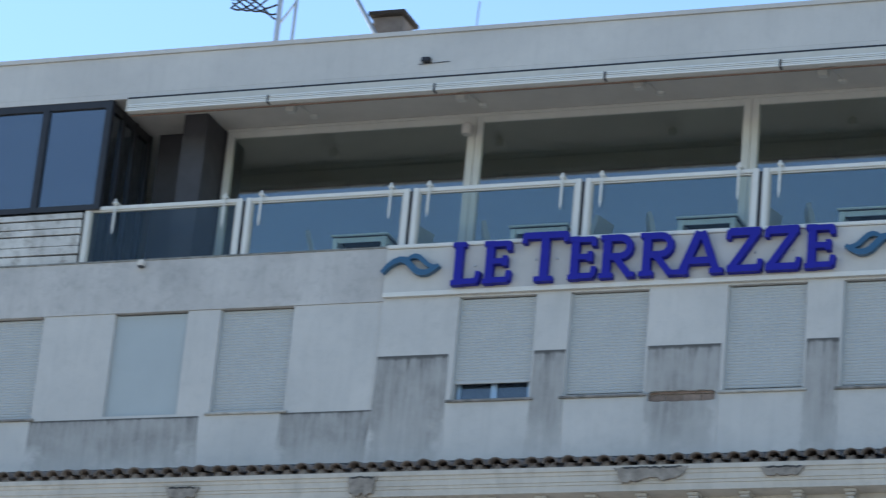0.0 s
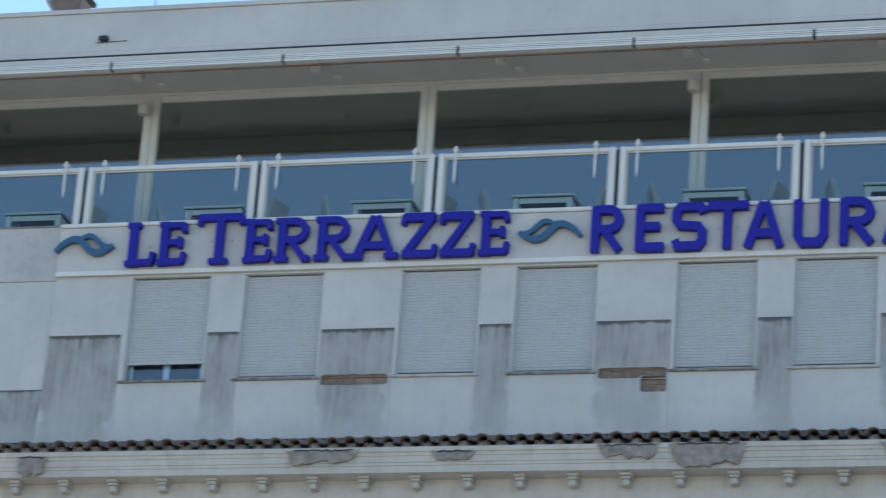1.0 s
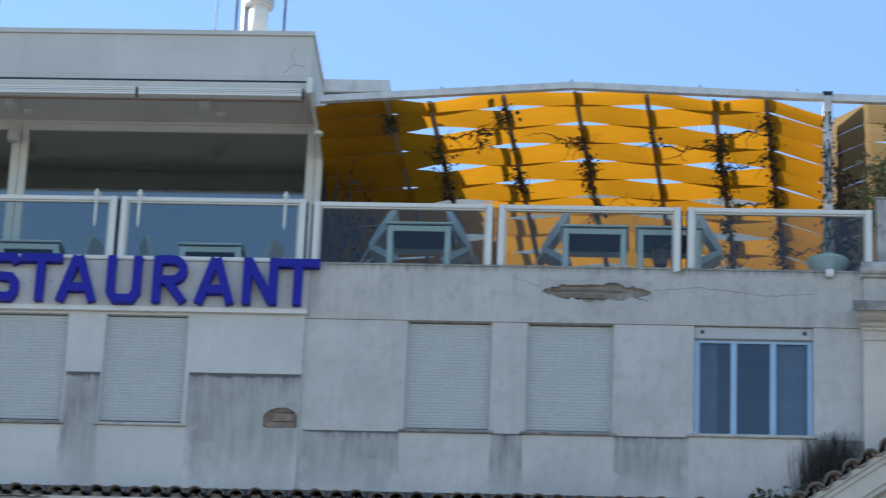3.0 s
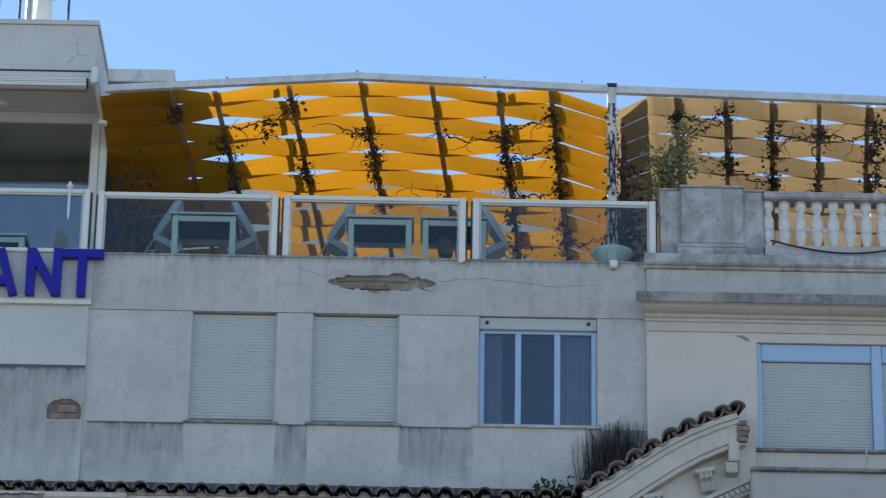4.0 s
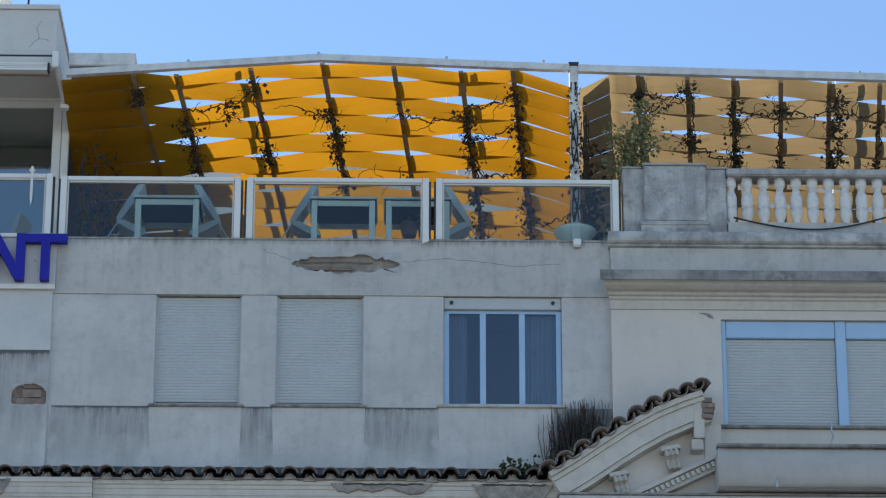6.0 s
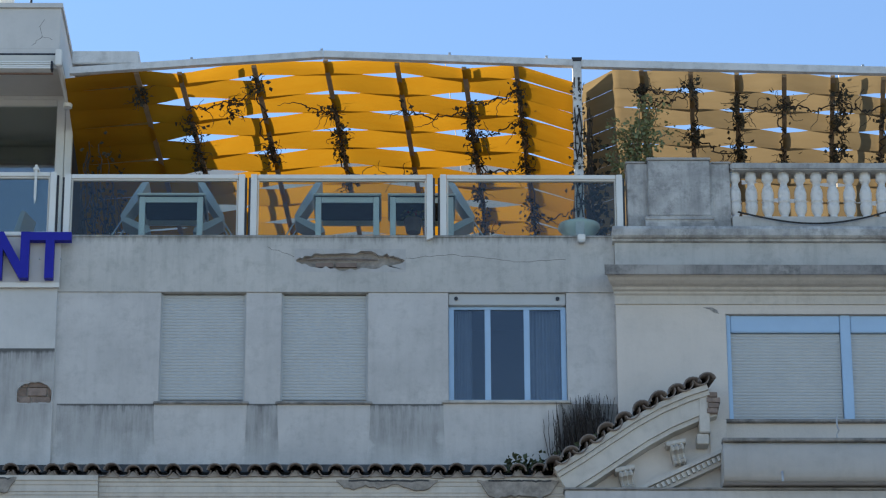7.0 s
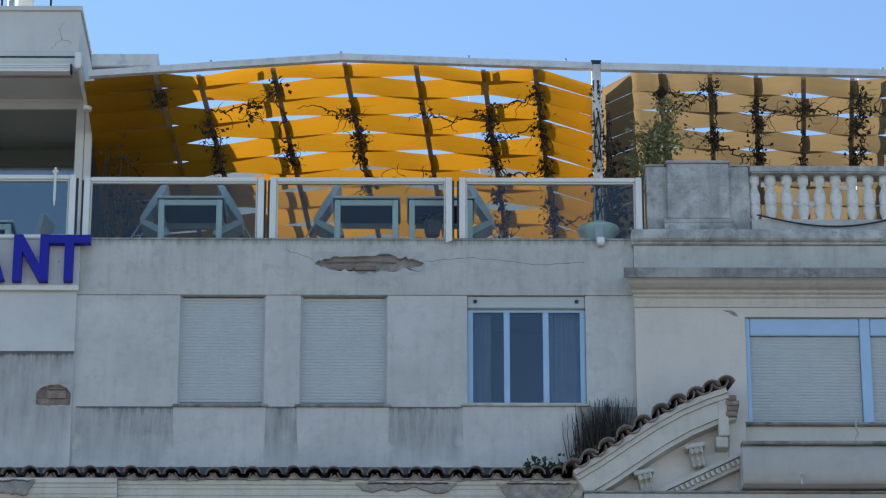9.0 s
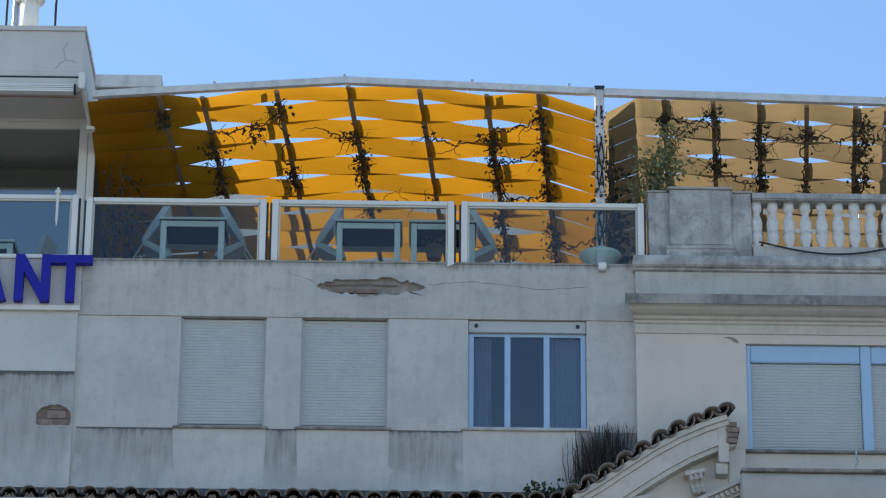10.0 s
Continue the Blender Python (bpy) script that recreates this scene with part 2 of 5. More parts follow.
def mitred_x(bm, pts, x0, x1, y0, slope):
    """A moulding along x whose left end steps back as its profile does."""
    a = [bm.verts.new((x0 + (y - y0) * slope, y, z)) for y, z in pts]
    b = [bm.verts.new((x1, y, z)) for y, z in pts]
    n = len(pts)
    bm.faces.new(a[::-1]), bm.faces.new(b)
    for i in range(n):
        bm.faces.new((a[i], a[(i + 1) % n], b[(i + 1) % n], b[i]))
    return bm


def tube(bm, pts, r, sides=6, taper=1.0):
    rings, n = [], len(pts)
    for i, p in enumerate(pts):
        p = Vector(p)
        d = (Vector(pts[min(i + 1, n - 1)]) - Vector(pts[max(i - 1, 0)])).normalized()
        u = d.orthogonal().normalized()
        if rings:
            u = (u_old - d * u_old.dot(d)).normalized()
        u_old, w = u, d.cross(u)
        rr = r * (1 + (taper - 1) * i / max(1, n - 1))
        rings.append([bm.verts.new(p + rr * (math.cos(a) * u + math.sin(a) * w)) for a in (2 * math.pi * k / sides for k in range(sides))])
    for a, b in zip(rings, rings[1:]):
        for k in range(sides):
            bm.faces.new((a[k], a[(k + 1) % sides], b[(k + 1) % sides], b[k]))
    bm.faces.new(rings[0][::-1]), bm.faces.new(rings[-1])
    return bm


def lathe(bm, pts, sides=16, cx=0.0, cy=0.0):
    rings = [[bm.verts.new((cx + r * math.cos(2 * math.pi * k / sides), cy + r * math.sin(2 * math.pi * k / sides), z)) for k in range(sides)] for r, z in pts]
    for a, b in zip(rings, rings[1:]):
        for k in range(sides):
            bm.faces.new((a[k], a[(k + 1) % sides], b[(k + 1) % sides], b[k]))
    bm.faces.new(rings[0][::-1]), bm.faces.new(rings[-1])
    return bm


def ribbon(bm, pts, width, y0, y1, widths=None):
    """A flat stroke along points in x and z, with mitred corners, pushed from y0 to y1."""
    n, left, right = len(pts), [], []
    for i in range(n):
        p = Vector(pts[i])
        a = (p - Vector(pts[i - 1])).normalized() if i else None
        b = (Vector(pts[i + 1]) - p).normalized() if i < n - 1 else None
        a, b = a or b, b or a
        t = (a + b).normalized()
        nn = Vector((-t.y, t.x))
        w = (widths[i] if widths else width) / 2 / max(0.5, nn.dot(Vector((-a.y, a.x))))
        left.append(p + nn * w), right.append(p - nn * w)
    for i in range(n - 1):
        q = [left[i], right[i], right[i + 1], left[i + 1]]
        prism(bm, q, y0, y1)
    bmesh.ops.remove_doubles(bm, verts=bm.verts[:], dist=1e-5)
    return bm


def mesh_of(name, bm, material, smooth=False):
    bmesh.ops.recalc_face_normals(bm, faces=bm.faces[:])
    me = bpy.data.meshes.new(name)
    bm.to_mesh(me)
    bm.free()
    me.materials.append(M[material] if isinstance(material, str) else material)
    if smooth:
        for p in me.polygons:
            p.use_smooth = True
    return me


def part(name, bm, material, parent, label="", smooth=False):
    ob = new(name, mesh_of(name, bm, material, smooth))
    ob.parent = parent
    return tagged(ob, label)


def piece(name, me, parent, m):
    """One more object on a shared mesh."""
    ob = new(name, me)
    ob.parent, ob.matrix_basis = parent, m
    return ob


def thing(name, at, label, category, group="", kind=""):
    ob = new(name)
    ob.location = at
    ob.empty_display_size = 0.2
    return tagged(ob, label, category, group, kind)


def solid(name, bm, material, label, category, kind="structure", smooth=False):
    return tagged(new(name, mesh_of(name, bm, material, smooth)), label, category, "", kind)


def wall(x0, x1, z0, z1, y0, y1, holes):
    """A wall with thickness and openings (x0, x1, z0, z1) that go right through it."""
    xs = sorted({x0, x1, *(h[0] for h in holes), *(h[1] for h in holes)})
    zs = sorted({z0, z1, *(h[2] for h in holes), *(h[3] for h in holes)})
    xs, zs = [x for x in xs if x0 <= x <= x1], [z for z in zs if z0 <= z <= z1]
    full = lambda i, k: 0 <= i < len(xs) - 1 and 0 <= k < len(zs) - 1 and not any(
        h[0] < (xs[i] + xs[i + 1]) / 2 < h[1] and h[2] < (zs[k] + zs[k + 1]) / 2 < h[3] for h in holes)
    bm, seen = bmesh.new(), {}

    def v(x, y, z):
        if (x, y, z) not in seen:
            seen[(x, y, z)] = bm.verts.new((x, y, z))
        return seen[(x, y, z)]
    for i in range(len(xs) - 1):
        for k in range(len(zs) - 1):
            if not full(i, k):
                continue
            a, b, c, d = xs[i], xs[i + 1], zs[k], zs[k + 1]
            for y in (y0, y1):
                bm.faces.new((v(a, y, c), v(b, y, c), v(b, y, d), v(a, y, d)))
            for di, dk, p, q in ((-1, 0, (a, c), (a, d)), (1, 0, (b, c), (b, d)), (0, -1, (a, c), (b, c)), (0, 1, (a, d), (b, d))):
                if not full(i + di, k + dk):
                    bm.faces.new((v(p[0], y0, p[1]), v(q[0], y0, q[1]), v(q[0], y1, q[1]), v(p[0], y1, p[1])))
    return bm

# ---- the setting ----
solid("ground", boxes((-1500, 1500, -1500, 1500, -0.3, 0.0)), "asphalt", "pale paved seafront street in front of the building", "ground")

SHUTTERED = [(-24.4, -23.05), (-21.70, -20.34), (-19.74, -18.40), (-15.46, -14.12), (-13.54, -12.22), (-10.92, -9.63),
             (-9.05, -7.745), (-6.485, -5.22), (-4.64, -3.365), (0.0, 1.30), (1.84, 3.16)]
Z_SILL, Z_HEAD, Z_BAND, Z_TOP = 19.0, 20.778, 20.778, 21.72
WIN = [(a, b, Z_SILL - (0.06 if a < -16.8 else 0.0), Z_HEAD) for a, b in SHUTTERED]
TRIPLE = (4.38, 6.18, 19.02, 20.778)
DOUBLE = (8.60, 12.22, 18.68, 20.40)
# places where the render has fallen off: x0, x1, z0, z1
SCARS = [(-12.13, -11.03, 18.85, 19.04), (-7.66, -6.57, 18.87, 19.05), (-6.98, -6.57, 18.64, 18.90), (-2.125, -1.60, 18.95, 19.31)]
GASH = (2.04, 3.72, 21.12, 21.48)

solid("wall_left", wall(-28, -16.80, 0, Z_BAND, 0, 0.35, WIN), "plaster", "weathered white plaster wall with shuttered windows", "wall")
wall_centre = solid("wall_centre", wall(-16.80, -1.58, 0, Z_BAND, -0.05, 0.35, WIN + SCARS), "plaster", "weathered white plaster wall under the sign", "wall")
solid("wall_right", wall(-1.58, 6.93, 0, Z_BAND, 0, 0.35, WIN + [TRIPLE]), "plaster_worn", "weathered white plaster wall with patched render", "wall")
wall_villa = solid("wall_villa", wall(6.93, 15, 0, 21.0, -0.1, 0.35, [DOUBLE]), "villa", "cream rendered wall of the old villa wing", "wall")
solid("wall_inner", boxes((-28, 15, 3.2, 3.4, 0, 21.4)), "interior", "dim inner wall behind the bedroom windows", "wall")
solid("wall_end_left", boxes((-28.3, -28.004, 0, 10, 0, 21.4)), "plaster", "plain white end wall of the building", "wall")
solid("wall_end_right", boxes((15.004, 15.3, 0, 10, 0, 21.4)), "villa", "plain cream end wall of the building", "wall")
solid("wall_back", boxes((-28, 15, 9.7, 10, 0, 21.4)), "plaster", "plain white back wall of the building", "wall")
solid("parapet_left", boxes((-28, -16.80, -0.02, 0.30, Z_BAND + 0.004, Z_TOP)), "plaster_worn", "white plaster parapet with a thin drip line", "parapet")
solid("parapet_centre", boxes((-16.80, -1.58, -0.04, 0.30, Z_BAND + 0.004, Z_TOP)), "plaster", "white plaster parapet behind the sign board", "parapet")
parapet_right = solid("parapet_right", wall(-1.58, 6.93, Z_BAND + 0.004, Z_TOP - 0.035, -0.02, 0.30, [GASH]), "parapet", "mould-streaked grey parapet with a torn gash", "parapet")
solid("wall_rear", boxes((-1.70, 15, 9.72, 9.96, 21.664, 27.28)), "fascia", "plain white wall standing behind the canopies", "wall")
solid("terrace_deck", boxes((-1.5, 6.9, 0.33, 6.4, 21.664, 21.76)), "floor", "low raised deck of the open terrace", "floor")
solid("terrace_floor", boxes((-28, 15, 0.30, 10, 21.40, 21.66)), "floor", "plain tiled roof terrace floor", "floor")

# sign board and its trims
solid("sign_board", boxes((-16.80, -1.55, -0.09, -0.044, 20.90, 21.66)), "fascia", "flat white board carrying the restaurant letters", "sign board")
solid("trim_top", boxes((-16.80, -1.55, -0.13, 0.10, 21.664, 21.73), bevel=0.01), "white", "white metal coping along the sign board", "trim")
solid("trim_low", boxes((-16.80, -1.55, -0.11, -0.054, 20.82, 20.896)), "white", "white lower ledge of the sign board", "trim")
solid("coping_left", boxes((-28, -16.82, -0.035, 0.32, 21.722, 21.75)), "parapet", "thin stained coping on the parapet", "trim")
solid("coping_right", boxes((-1.53, 6.9, -0.035, 0.32, 21.687, 21.715)), "parapet", "thin mould-stained coping on the parapet", "trim")


def coat_patch(x0, x1, z_top, z_low, y, flare=0.07):
    """A skin of stained cement, wider at its foot."""
    n = 9
    left = [(x0 - flare * (1 - k / n) ** 2 * random.uniform(0.7, 1.2), z_low + (z_top - z_low) * k / n) for k in range(n + 1)]
    right = [(x1 + flare * (1 - k / n) ** 2 * random.uniform(0.7, 1.2), z_low + (z_top - z_low) * k / n) for k in range(n + 1)]
    bm = prism(bmesh.new(), left + right[::-1], y - 0.0025, y + 0.002)
    return solid("plaster_patch", bm, "coat", "grey cement patch with black mould on top", "plaster patch")


for a, b, top in ((-28.0, -24.5, 18.88), (-23.05, -19.92, 18.895), (-18.45, -16.84, 18.90)):
    coat_patch(a, b, top, 17.9, -0.003)
for a, b, top in ((-16.76, -15.60, 19.80), (-14.05, -13.60, 19.80), (-12.14, -11.02, 19.80), (-9.56, -9.12, 19.82), (-7.68, -6.58, 19.82),
                  (-5.15, -4.70, 19.82), (-3.26, -1.62, 19.84)):
    gaps = [(p + 0.002, q - 0.002, u + 0.002, v - 0.002) for p, q, u, v in SCARS if a - 0.3 < p < b]
    if gaps:
        solid("plaster_patch", wall(a - 0.04, b + 0.04, 17.95, top, -0.0585, -0.0525, gaps), "coat", "grey cement patch with black mould on top", "plaster patch")
    else:
        coat_patch(a - 0.04, b + 0.04, top, 17.9, -0.053)
for a, b in ((-1.52, -0.06), (1.34, 1.80), (3.20, 4.30)):
    coat_patch(a, b, 18.97, 17.95, -0.003)


def scar(x0, x1, z0, z1, y, owner, ragged=0.05, mortar="rubble", bricks=True, power=3.0, rough=0.22, dome=False, side=0):
    """Bare masonry in a recess, behind a ragged rim of render."""
    random.seed(int(x0 * 100) % 997)
    cx, cz, w, h = (x0 + x1) / 2, (z0 + z1) / 2, (x1 - x0) / 2, (z1 - z0) / 2
    part("mortar", boxes((x0 - 0.002, x1 + 0.002, y + 0.07, y + 0.3, z0 - 0.002, z1 + 0.002)), mortar, owner, "crumbling mortar")
    if bricks:
        row = z0
        while row < z1 - 0.02:
            x = x0 - random.uniform(0, 0.15)
            while x < x1:
                a, b = max(x, x0), min(x + 0.29, x1)
                if b - a > 0.05:
                    part("brick", boxes((a + 0.006, b - 0.006, y + 0.035 + random.uniform(0, 0.03), y + 0.1, row + 0.006, min(row + 0.135, z1) - 0.005)), "brick", owner)
                x += 0.30
            row += 0.14
    n = 64
    bm, outer, inner, back = bmesh.new(), [], [], []
    for k in range(n):
        t = 2 * math.pi * k / n
        c, s = math.cos(t), math.sin(t)
        q = max(abs(c), abs(s))
        ox, oz = c / q, s / q
        e = 2.0 if dome and s > 0 else power
        p = (abs(c) ** e + abs(s) ** e) ** (-1 / e)
        f = 1.08 if (side > 0 and s > 0.5) or (side < 0 and s < -0.5 and cx + ox * w > x1 - 0.42) else random.uniform(1.0 - rough, 1.0)
        outer.append(bm.verts.new((cx + ox * (w + 0.012), y - 0.004, cz + oz * (h + 0.012))))
        inner.append(bm.verts.new((cx + c * p * w * (1 - ragged) * (0.97 + 0.03 * f), y - 0.004, cz + s * p * h * f)))
        back.append(bm.verts.new((inner[-1].co.x, y + 0.075, inner[-1].co.z)))
    for k in range(n):
        j = (k + 1) % n
        bm.faces.new((outer[k], outer[j], inner[j], inner[k])), bm.faces.new((inner[k], inner[j], back[j], back[k]))
    part("ragged_rim", bm, "rim", owner)


for i, s in enumerate(SCARS):
    scar(*s, -0.05, wall_centre, 0.0, power=9.0, rough=0.14 if i in (0, 3) else 0.08, dome=i == 3, side=(0, -1, 1, 0)[i])
scar(*GASH, -0.02, parapet_right, 0.0, bricks=False, power=1.7, rough=0.42)
part("brick", boxes((2.35, 2.62, 0.0, 0.12, 21.20, 21.27), (2.66, 2.98, 0.01, 0.12, 21.205, 21.272)), "brick", parapet_right)
part("rebar", tube(bmesh.new(), [(2.2, 0.02, 21.335), (2.8, 0.0, 21.345), (3.3, 0.02, 21.33)], 0.012), "tile", parapet_right, "rusty bar")


# ---- windows ----
def shutter_mesh(w, h):
    """Curved slats from the head down, on one sheet."""
    bm = bmesh.new()
    pts, pitch = [], 0.05
    n = int(h / pitch)
    for i in range(n):
        z = -i * pitch
        for dz, dy in ((0, 0.0), (-0.008, -0.006), (-0.024, -0.009), (-0.041, -0.006), (-0.0485, 0.0)):
            pts.append((dy, z + dz))
    a = [bm.verts.new((0, y, z)) for y, z in pts]
    b = [bm.verts.new((w, y, z)) for y, z in pts]
    for i in range(len(pts) - 1):
        bm.faces.new((a[i], a[i + 1], b[i + 1], b[i]))
    return bm


def shuttered_window(i, x0, x1, yf, drop=1.0, plain=False):
    z0 = WIN[i - 1][2]
    w, h = x1 - x0, Z_HEAD - z0
    t = thing("window_%d" % i, (x0, yf, z0), "closed grey-white roller shutter in a plaster reveal" if not plain else "pale flat panel closing a window opening",
              "window", "roller shutters", "structure")
    if plain:
        part("infill_panel", boxes((0.01, w - 0.01, 0.07, 0.11, 0, h - 0.02), bevel=0.006), "panel", t)
    else:
        ob = part("roller_shutter", shutter_mesh(w - 0.06, (h - 0.03) * drop), "shutter", t)
        ob.location = (0.03, 0.10 - random.uniform(0, 0.02), h - 0.015)
        part("bottom_bar", boxes((0.03, w - 0.03, 0.07, 0.10, h - 0.03 - (h - 0.03) * drop, h + 0.02 - (h - 0.03) * drop), bevel=0.006), "shutter", t)
    for x in (0.0, w - 0.03):
        part("guide_rail", boxes((x, x + 0.03, 0.06, 0.12, 0.002, h - 0.004)), "shutter", t)
    if not plain:
        part("window_sill", boxes((-0.07, w + 0.07, -0.045, 0.22, -0.04, 0.0), bevel=0.008), "ledge" if i % 3 else "parapet", t, "thin stained stone sill")
    if drop < 1:
        z = h * (1 - drop)
        for x in (0.03, w / 2 - 0.05, w - 0.10):
            part("window_frame", boxes((x, x + (0.10 if x == w / 2 - 0.05 else 0.07), 0.17, 0.22, 0.004, 0.6)), "alu", t)
        part("lower_frame", boxes((0.03, w - 0.03, 0.168, 0.222, 0.002, 0.04)), "alu", t)
        part("pane", boxes((0.05, w - 0.05, 0.19, 0.196, 0.02, 0.6)), "glass_window", t)
        part("net_curtain", boxes((0.05, w - 0.05, 0.28, 0.29, 0.0, 0.8)), "curtain", t)
    return t


for i, (a, b) in enumerate(SHUTTERED):
    shuttered_window(i + 1, a, b, -0.05 if -16.8 < a < -1.6 else 0.0, 0.83 if i == 3 else 1.0, i == 1)

# three-light window
x0, x1, z0, z1 = TRIPLE
t = thing("window_12", (x0, 0, z0), "three-light aluminium window with sheer curtains, shutter raised", "window", "", "structure")
w, h = x1 - x0, z1 - z0
part("shutter_box", boxes((0.004, w - 0.004, 0.03, 0.16, h - 0.19, h - 0.004), bevel=0.008), "shutter", t)
for x in (0.12, w - 0.13):
    part("knob", lathe(bmesh.new(), [(0.001, 0), (0.03, 0.0), (0.03, 0.02), (0.001, 0.02)], 10), "dark", t).matrix_basis = pose(x, 0.025, h - 0.09, 90, 0, 0)
for a, b in ((0.004, 0.085), (0.555, 0.645), (1.15, 1.24), (w - 0.085, w - 0.004)):
    part("stile", boxes((a, b, 0.09, 0.16, 0.03, h - 0.195), bevel=0.008), "alu", t)
part("lower_rail", boxes((0.03, w - 0.03, 0.095, 0.158, 0.0, 0.055)), "alu", t)
part("upper_rail", boxes((0.03, w - 0.03, 0.095, 0.158, h - 0.24, h - 0.192)), "alu", t)
for a, b in ((0.085, 0.555), (0.645, 1.15), (1.24, w - 0.085)):
    part("pane", boxes((a, b, 0.12, 0.127, 0.05, h - 0.24)), "glass_window", t)
part("window_sill", boxes((-0.10, w + 0.06, -0.05, 0.22, -0.045, 0.0), bevel=0.008), "parapet", t)


def curtain_mesh(w, h):
    bm = bmesh.new()
    pts = [(w * k / 30, 0.03 * math.sin(k * 1.9) + 0.012 * math.sin(k * 0.7)) for k in range(31)]
    a = [bm.verts.new((x, y, 0)) for x, y in pts]
    b = [bm.verts.new((x, y, h)) for x, y in pts]
    for k in range(30):
        bm.faces.new((a[k], a[k + 1], b[k + 1], b[k]))
    return bm


for x, cw in ((0.10, 0.26), (1.25, 0.46)):
    part("curtain", curtain_mesh(cw, h - 0.25), "curtain", t, "sheer grey curtain", True).location = (x, 0.24, 0.05)

# paired shuttered window of the villa wing
x0, x1, z0, z1 = DOUBLE
t = thing("window_13", (x0, -0.1, z0), "wide pale-blue framed window with lowered shutters", "window", "", "structure")
h = z1 - z0
for a, b in ((0.0, 0.07), (1.74, 1.90), (3.52, 3.61)):
    part("stile", boxes((a, b, 0.05, 0.16, 0.0, h), bevel=0.01), "alu", t)
for a, b in ((0.075, 1.735), (1.905, 3.515)):
    part("head_panel", boxes((a, b, 0.06, 0.15, h - 0.28, h - 0.005), bevel=0.01), "alu", t)
    ob = part("roller_shutter", shutter_mesh(b - a, h - 0.30), "shutter", t)
    ob.location = (a, 0.12, h - 0.285)
part("window_sill", boxes((-0.12, 3.7, -0.07, 0.2, -0.05, 0.0), bevel=0.01), "ledge", t)

# ---- upper storey: roof, soffit, glazed front ----
solid("fascia_lip", boxes((-28, -1.72, 0.0, 0.08, 24.80, 24.898)), "fascia", "lower lip of the roof fascia", "trim")
roof_slab = solid("roof_slab", boxes((-28, -1.72, 0.0, 9.7, 24.90, 25.605)), "fascia", "deep grey-white roof fascia over the terrace", "roof")
solid("roof_coping", boxes((-28, -1.69, -0.04, 9.7, 25.609, 25.685)), "fascia", "thin metal coping along the roof edge", "trim")
solid("ceiling", boxes((-28, -1.74, 0.082, 9.6, 24.87, 24.896)), "soffit", "grey painted soffit above the balcony", "ceiling")
solid("awning_rail", boxes((-22.0, -1.74, -0.06, 0.06, 24.53, 24.762), bevel=0.006), "rail", "beige metal rail that carries the awnings", "trim")
solid("wall_side", boxes((-1.92, -1.74, 1.80, 9.6, 21.664, 24.866)), "plaster", "plain side wall of the glazed dining room", "wall")
solid("wall_room_back", boxes((-28, -1.94, 9.3, 9.5, 21.664, 24.866)), "interior", "dim back wall of the dining room", "wall")
solid("wall_room_left", boxes((-28.3, -28.004, 0.0, 9.6, 21.664, 25.60)), "interior", "plain end wall of the dining room", "wall")

# the fascia's shadow line, added as a thin dark strip
solid("shadow_gap", boxes((-22.0, -1.74, -0.025, -0.004, 24.766, 24.81)), "dark", "dark strip painted as the shadow line under the roof fascia", "trim")
JOINTS = [-21.91, -19.24, -16.20, -13.20, -10.23, -7.32, -4.42, -1.78]


def awning(x0, x1):
    t = thing("awning", (x0, -0.14, 24.48), "retracted awning in an ivory metal cassette", "awning", "retracted awnings")
    w = x1 - x0 - 0.05
    part("cassette", profile_x(bmesh.new(), [(-0.02, 0.04), (-0.02, 0.062), (0.012, 0.066), (0.012, 0.074), (-0.015, 0.078), (-0.015, 0.098), (0.016, 0.102), (0.016, 0.110), (-0.004, 0.114), (0.0, 0.14), (0.12, 0.14), (0.12, 0.022), (0.02, 0.022), (0.02, 0.036)], 0.0, w), "awning", t)
    part("front_bar", profile_x(bmesh.new(), [(-0.03, 0.0), (-0.03, 0.03), (0.10, 0.012), (0.09, -0.005)], 0.0, w), "awning", t)
    part("end_cap", boxes((w, w + 0.03, 0.0, 0.12, 0.0, 0.14)), "dark", t)
    return t


for a, b in zip(JOINTS, JOINTS[1:]):
    last_awning = awning(a, b)
solid("awning_valance", boxes((-21.9, -1.8, -0.01, 0.02, 24.455, 24.475)), "faded", "thin faded strip of awning cloth", "trim")
w = JOINTS[-1] - JOINTS[-2] + 0.08
arm = part("folding_arm", tube(bmesh.new(), [(w, -0.06, 0.10), (w + 0.03, 0.69, 0.02), (w + 0.05, 1.09, -0.08)], 0.045, 8), "white", last_awning, "folded white awning arm")
part("elbow", lathe(bmesh.new(), [(0.001, 0), (0.07, 0.0), (0.075, 0.06), (0.06, 0.13), (0.001, 0.13)], 12, w + 0.05, 1.09), "white", arm).location = (0, 0, -0.16)
part("bracket", boxes((w - 0.05, w + 0.05, -0.11, 0.0, 0.02, 0.30), bevel=0.012), "white", arm)

# glazed doors
Y_DOOR = 1.70
BAYS = [(-20.85, -16.15), (-16.15, -11.24), (-11.24, -6.60), (-6.60, -1.76)]


